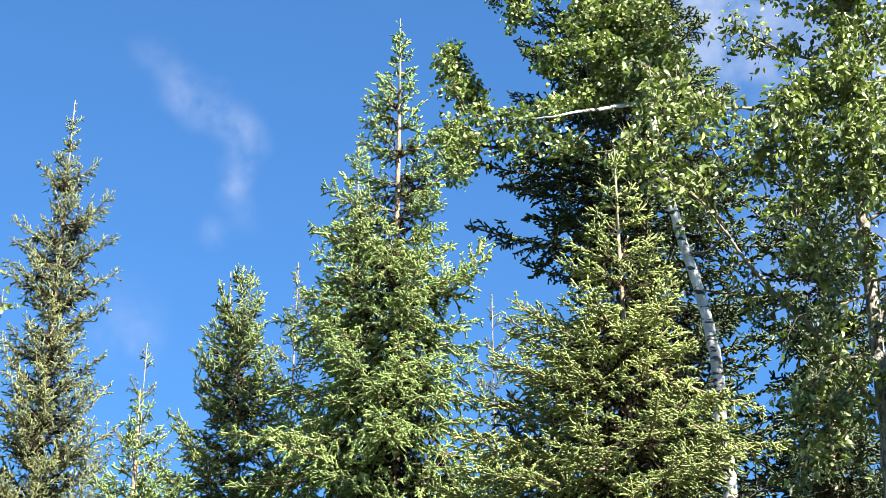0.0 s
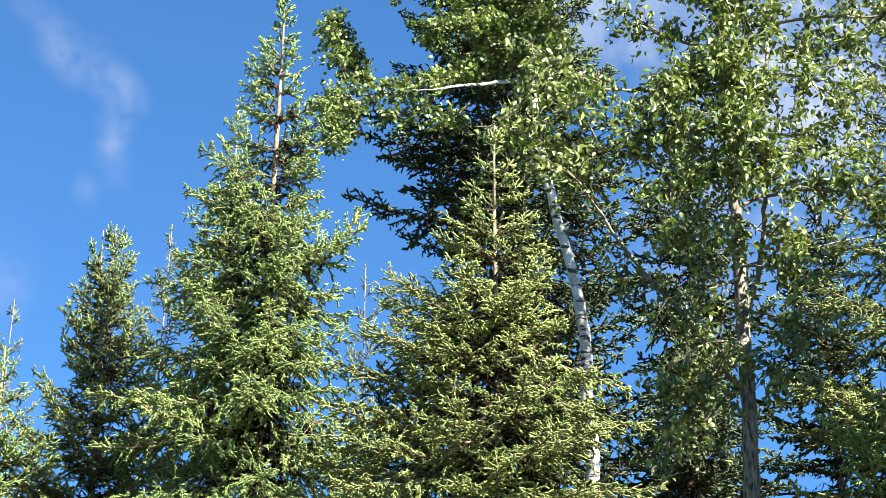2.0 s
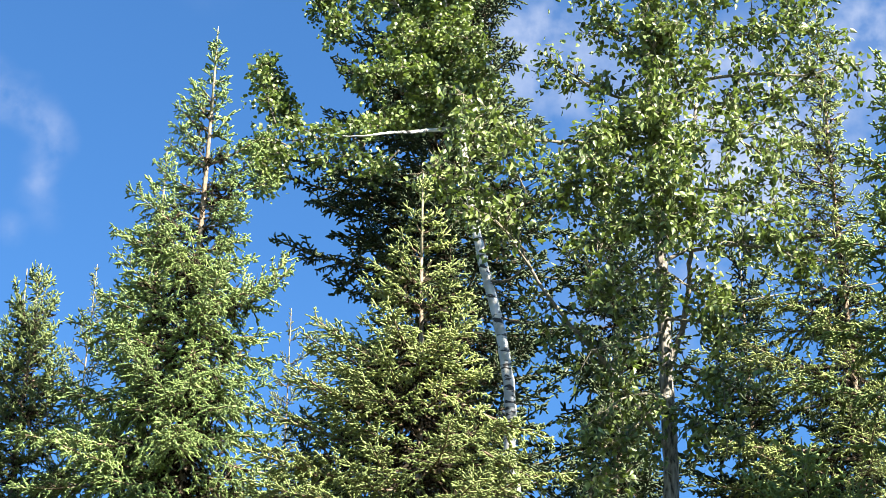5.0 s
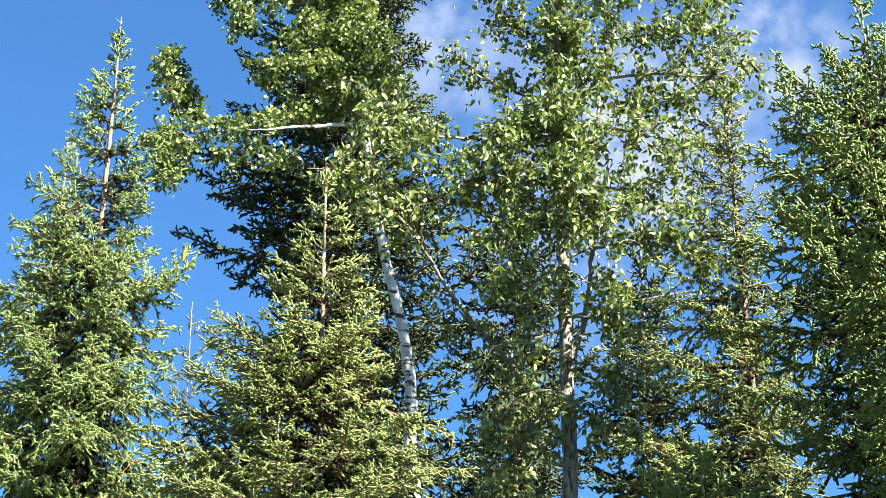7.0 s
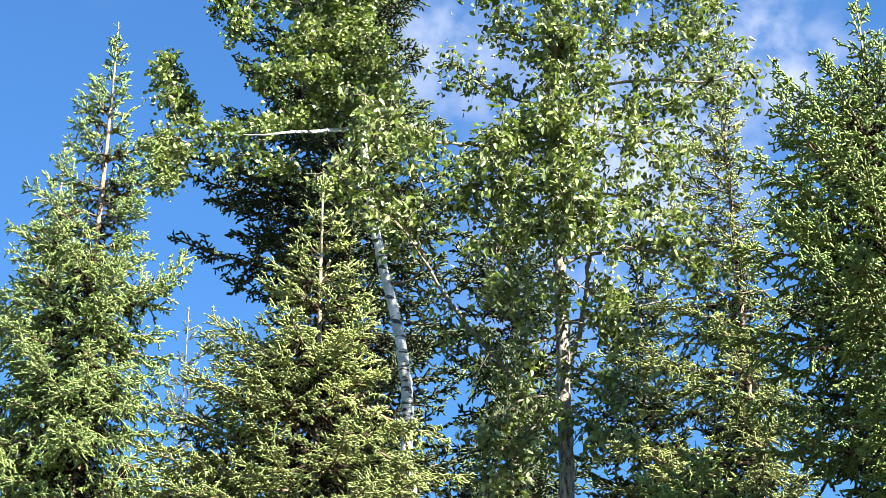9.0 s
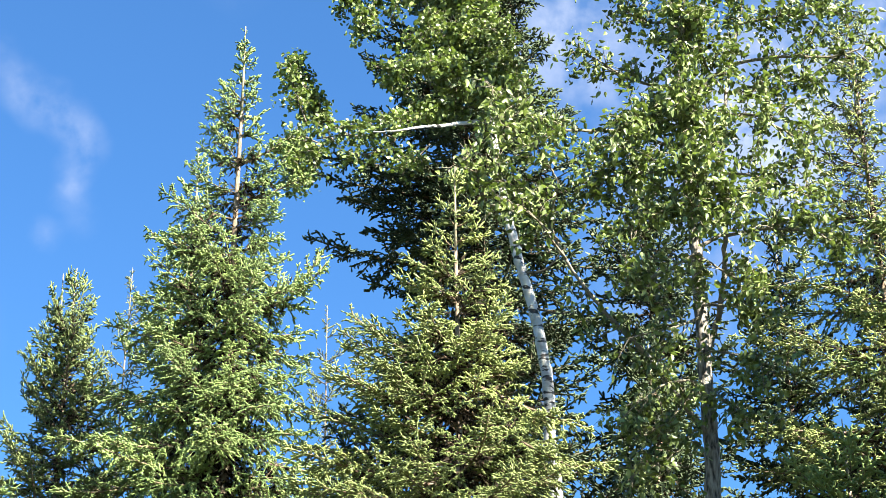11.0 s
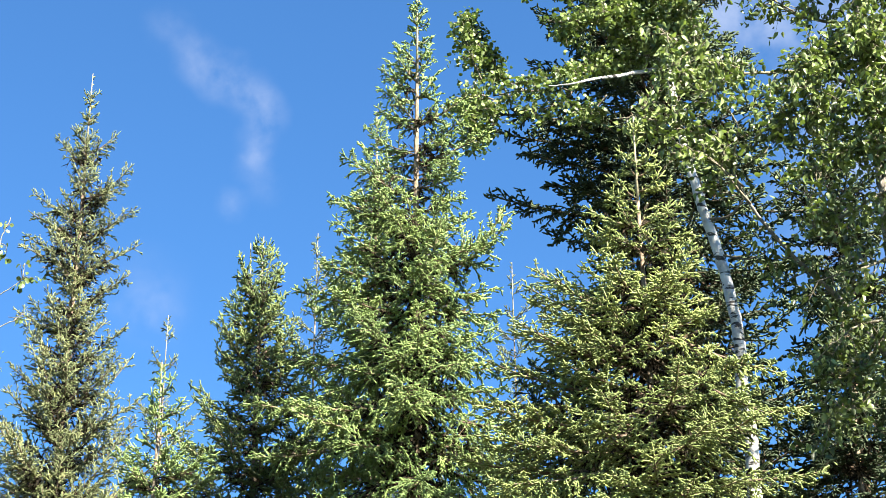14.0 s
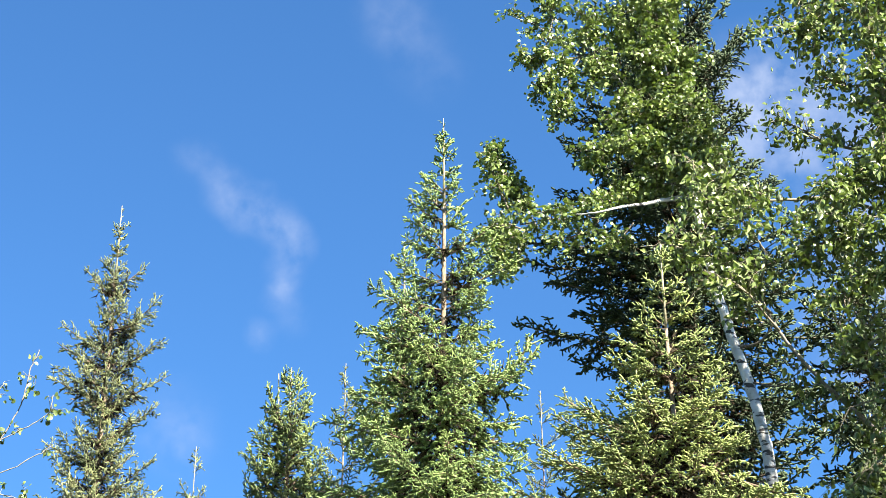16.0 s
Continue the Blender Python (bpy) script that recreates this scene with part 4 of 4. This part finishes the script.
add_limb(poplar_limbs, 0.016, 0.8, 0.3, (3.82, 13.28, 10.73), (4.14, 12.96, 10.62), (4.59, 12.8, 10.56), (5.1, 12.8, 10.72))
add_limb(poplar_limbs, 0.016, 1.1, 0.42, (3.92, 13.28, 11.16), (4.16, 12.96, 11.03), (4.72, 12.8, 11.05))
add_limb(poplar_limbs, 0.016, 1.2, 0.52, (3.99, 13.28, 11.6), (4.3, 12.96, 11.59), (4.71, 12.8, 11.59))
add_limb(poplar_limbs, 0.016, 1.2, 0.52, (4.07, 13.28, 11.99), (4.23, 12.96, 12.27), (4.53, 12.8, 12.7))
add_limb(poplar_limbs, 0.016, 1.2, 0.42, (3.76, 13.28, 10.43), (3.4, 12.64, 10.27), (3.18, 12.48, 10.58))
add_limb(poplar_limbs, 0.016, 1.2, 0.42, (3.66, 13.28, 9.63), (3.33, 12.64, 9.65), (3.06, 12.48, 9.8))
add_limb(poplar_limbs, 0.013, 1.0, 0.38, (3.37, 13.28, 9.99), (3.31, 12.64, 9.23), (3.48, 12.48, 8.84))
add_limb(poplar_limbs, 0.013, 1.1, 0.38, (3.36, 13.28, 10.45), (2.91, 12.64, 9.77), (2.64, 12.32, 9.23))
add_limb(poplar_limbs, 0.013, 1.2, 0.45, (3.95, 13.28, 11.29), (3.67, 12.8, 11.1), (3.54, 12.64, 11.44))
add_limb(poplar_limbs, 0.014, 1.3, 0.35, (3.36, 13.28, 11.71), (2.92, 12.96, 11.51), (2.56, 12.8, 11.47))
add_limb(poplar_limbs, 0.014, 1.3, 0.35, (3.35, 13.28, 12.02), (2.95, 12.96, 11.92), (2.64, 12.8, 11.87))
add_limb(poplar_limbs, 0.012, 1.5, 0.35, (3.36, 13.28, 11.65), (3.33, 12.8, 11.54), (3.4, 12.64, 11.73))
add_limb(poplar_limbs, 0.016, 1.4, 0.45, (3.35, 13.28, 12.15), (3.09, 12.96, 12.5), (2.85, 12.8, 12.6))
add_limb(poplar_limbs, 0.016, 0.675, 0.5, (3.35, 13.28, 12.47), (3.26, 12.96, 12.92), (3.25, 12.96, 13.52))
add_limb(poplar_limbs, 0.014, 0.675, 0.5, (4.09, 13.28, 12.18), (3.88, 12.96, 12.61), (3.75, 12.96, 13.33))
add_limb(poplar_limbs, 0.014, 0.675, 0.5, (4.09, 13.28, 12.18), (4.26, 12.96, 12.67), (4.35, 12.96, 13.28))
add_limb(poplar_limbs, 0.014, 1.4, 0.45, (4.03, 13.28, 11.79), (4.38, 12.96, 12.04), (4.67, 12.96, 12.46))
add_limb(poplar_limbs, 0.014, 0.675, 0.5, (3.34, 13.28, 12.93), (3.49, 12.96, 13.42), (3.57, 12.96, 14.06))
add_limb(poplar_limbs, 0.012, 1.3, 0.3, (3.36, 13.28, 9.77), (3.24, 12.48, 9.6), (3.14, 12.32, 9.81))
add_limb(poplar_limbs, 0.012, 1.3, 0.3, (3.36, 13.28, 10.45), (3.22, 12.48, 10.31), (3.12, 12.32, 10.58))
add_limb(poplar_limbs, 0.012, 1.2, 0.3, (3.38, 13.28, 9.22), (3.26, 12.48, 9.03), (3.12, 12.32, 9.23))
add_limb(poplar_limbs, 0.012, 1.3, 0.3, (3.37, 13.28, 11.16), (3.21, 12.48, 10.93), (3.1, 12.32, 11.21))
add_limb(poplar_limbs, 0.0205, 0, 0.3, (3.38, 13.28, 8.9), (3.65, 13.28, 9.06), (3.92, 13.28, 9.2))
add_limb(poplar_limbs, 0.01, 0.1, 0.15, (3.41, 13.28, 8.38), (4.51, 13.76, 8.93), (5.57, 14.24, 9.33))
add_limb(poplar_limbs, 0.009, 0.85, 0.22, (2.16, 12.64, 8.56), (1.94, 12.50, 8.68), (1.72, 12.40, 8.78))
add_limb(poplar_limbs, 0.009, 0.85, 0.2, (1.82, 12.50, 9.46), (1.67, 12.40, 9.49), (1.58, 12.40, 9.85))
add_limb(poplar_limbs, 0.009, 0.8, 0.22, (2.13, 12.48, 9.48), (1.94, 12.40, 9.31), (1.85, 12.40, 9.10))
add_limb(poplar_limbs, 0.01, 1, 0.28, (3.36, 13.28, 7.73), (2.99, 12.90, 7.21), (2.68, 12.70, 6.92))
add_limb(poplar_limbs, 0.01, 1, 0.28, (3.35, 13.28, 7.39), (2.93, 12.90, 6.88), (2.55, 12.70, 6.64))
add_limb(poplar_limbs, 0.01, 1, 0.28, (3.36, 13.28, 7.68), (3.48, 12.90, 7.33), (3.64, 12.70, 7.12))
add_limb(poplar_limbs, 0.012, 1.1, 0.3, (3.38, 13.28, 8.85), (3.46, 12.80, 8.45), (3.67, 12.60, 8.27))
add_limb(poplar_limbs, 0.012, 1.1, 0.26, (3.39, 13.28, 9.06), (3.29, 12.60, 8.84), (3.12, 12.40, 8.81))
poplar, poplar_made = broadleaf('poplar_tree', 'tall balsam poplar with rough grey trunk and large hanging leaves', poplar_stems, poplar_limbs, PALE_TWIG, POPLAR_TWIG, POPLAR_LEAF, LEAF_PIECE, True, 0.066, 20, 44, 32, spread=0.30, sub=0.060, twig_gap=0.06, leaf_gap=0.024, group='broad-leaved trees')
young_stems = [
    ([(-4.59, 16.8, 2.55), (-5.05, 16.8, 6.65), (-5.19, 16.8, 8.99), (-5.08, 16.8, 9.47), (-5.1, 16.8, 10.09), (-5.15, 16.8, 10.74)], 0.03, 0.006, PALE_TWIG),
]
young_limbs = []
add_limb(young_limbs, 0.008, 1.0, 0.18, (-5.15, 16.8, 9.11), (-4.87, 16.8, 9.59), (-4.69, 16.8, 9.96), (-4.61, 16.8, 10.34), (-4.55, 16.8, 10.56))
add_limb(young_limbs, 0.006, 1.0, 0.18, (-5.08, 16.8, 9.47), (-4.77, 16.8, 9.65), (-4.45, 16.8, 9.83), (-4.39, 16.8, 10.08))
add_limb(young_limbs, 0.006, 0.8, 0.18, (-5.15, 16.8, 9.11), (-4.78, 16.8, 9.28), (-4.52, 16.8, 9.46), (-4.39, 16.8, 9.58))
add_limb(young_limbs, 0.006, 3.0, 0.18, (-5.1, 16.8, 10.09), (-4.94, 16.8, 10.15), (-4.85, 16.8, 10.15))
add_limb(young_limbs, 0.006, 0.8, 0.22, (-5.13, 16.8, 8.99), (-4.81, 16.8, 9.04), (-4.52, 16.8, 8.98))
add_limb(young_limbs, 0.006, 1.2, 0.3, (-5.12, 16.8, 10.48), (-5.39, 16.8, 11.01), (-5.5, 16.8, 11.41))
young, young_made = broadleaf('young_birch_tree', 'small birch with bare pale twigs and few leaves', young_stems, young_limbs, PALE_TWIG, PALE_TWIG, ASPEN_LEAF, ASPEN_PIECE, False, 0.055, 25, 30, 33, spread=0.2, sub=0.3, group='broad-leaved trees')
single_leaves(birch, birch_made)
single_leaves(poplar, poplar_made)
single_leaves(young, young_made)
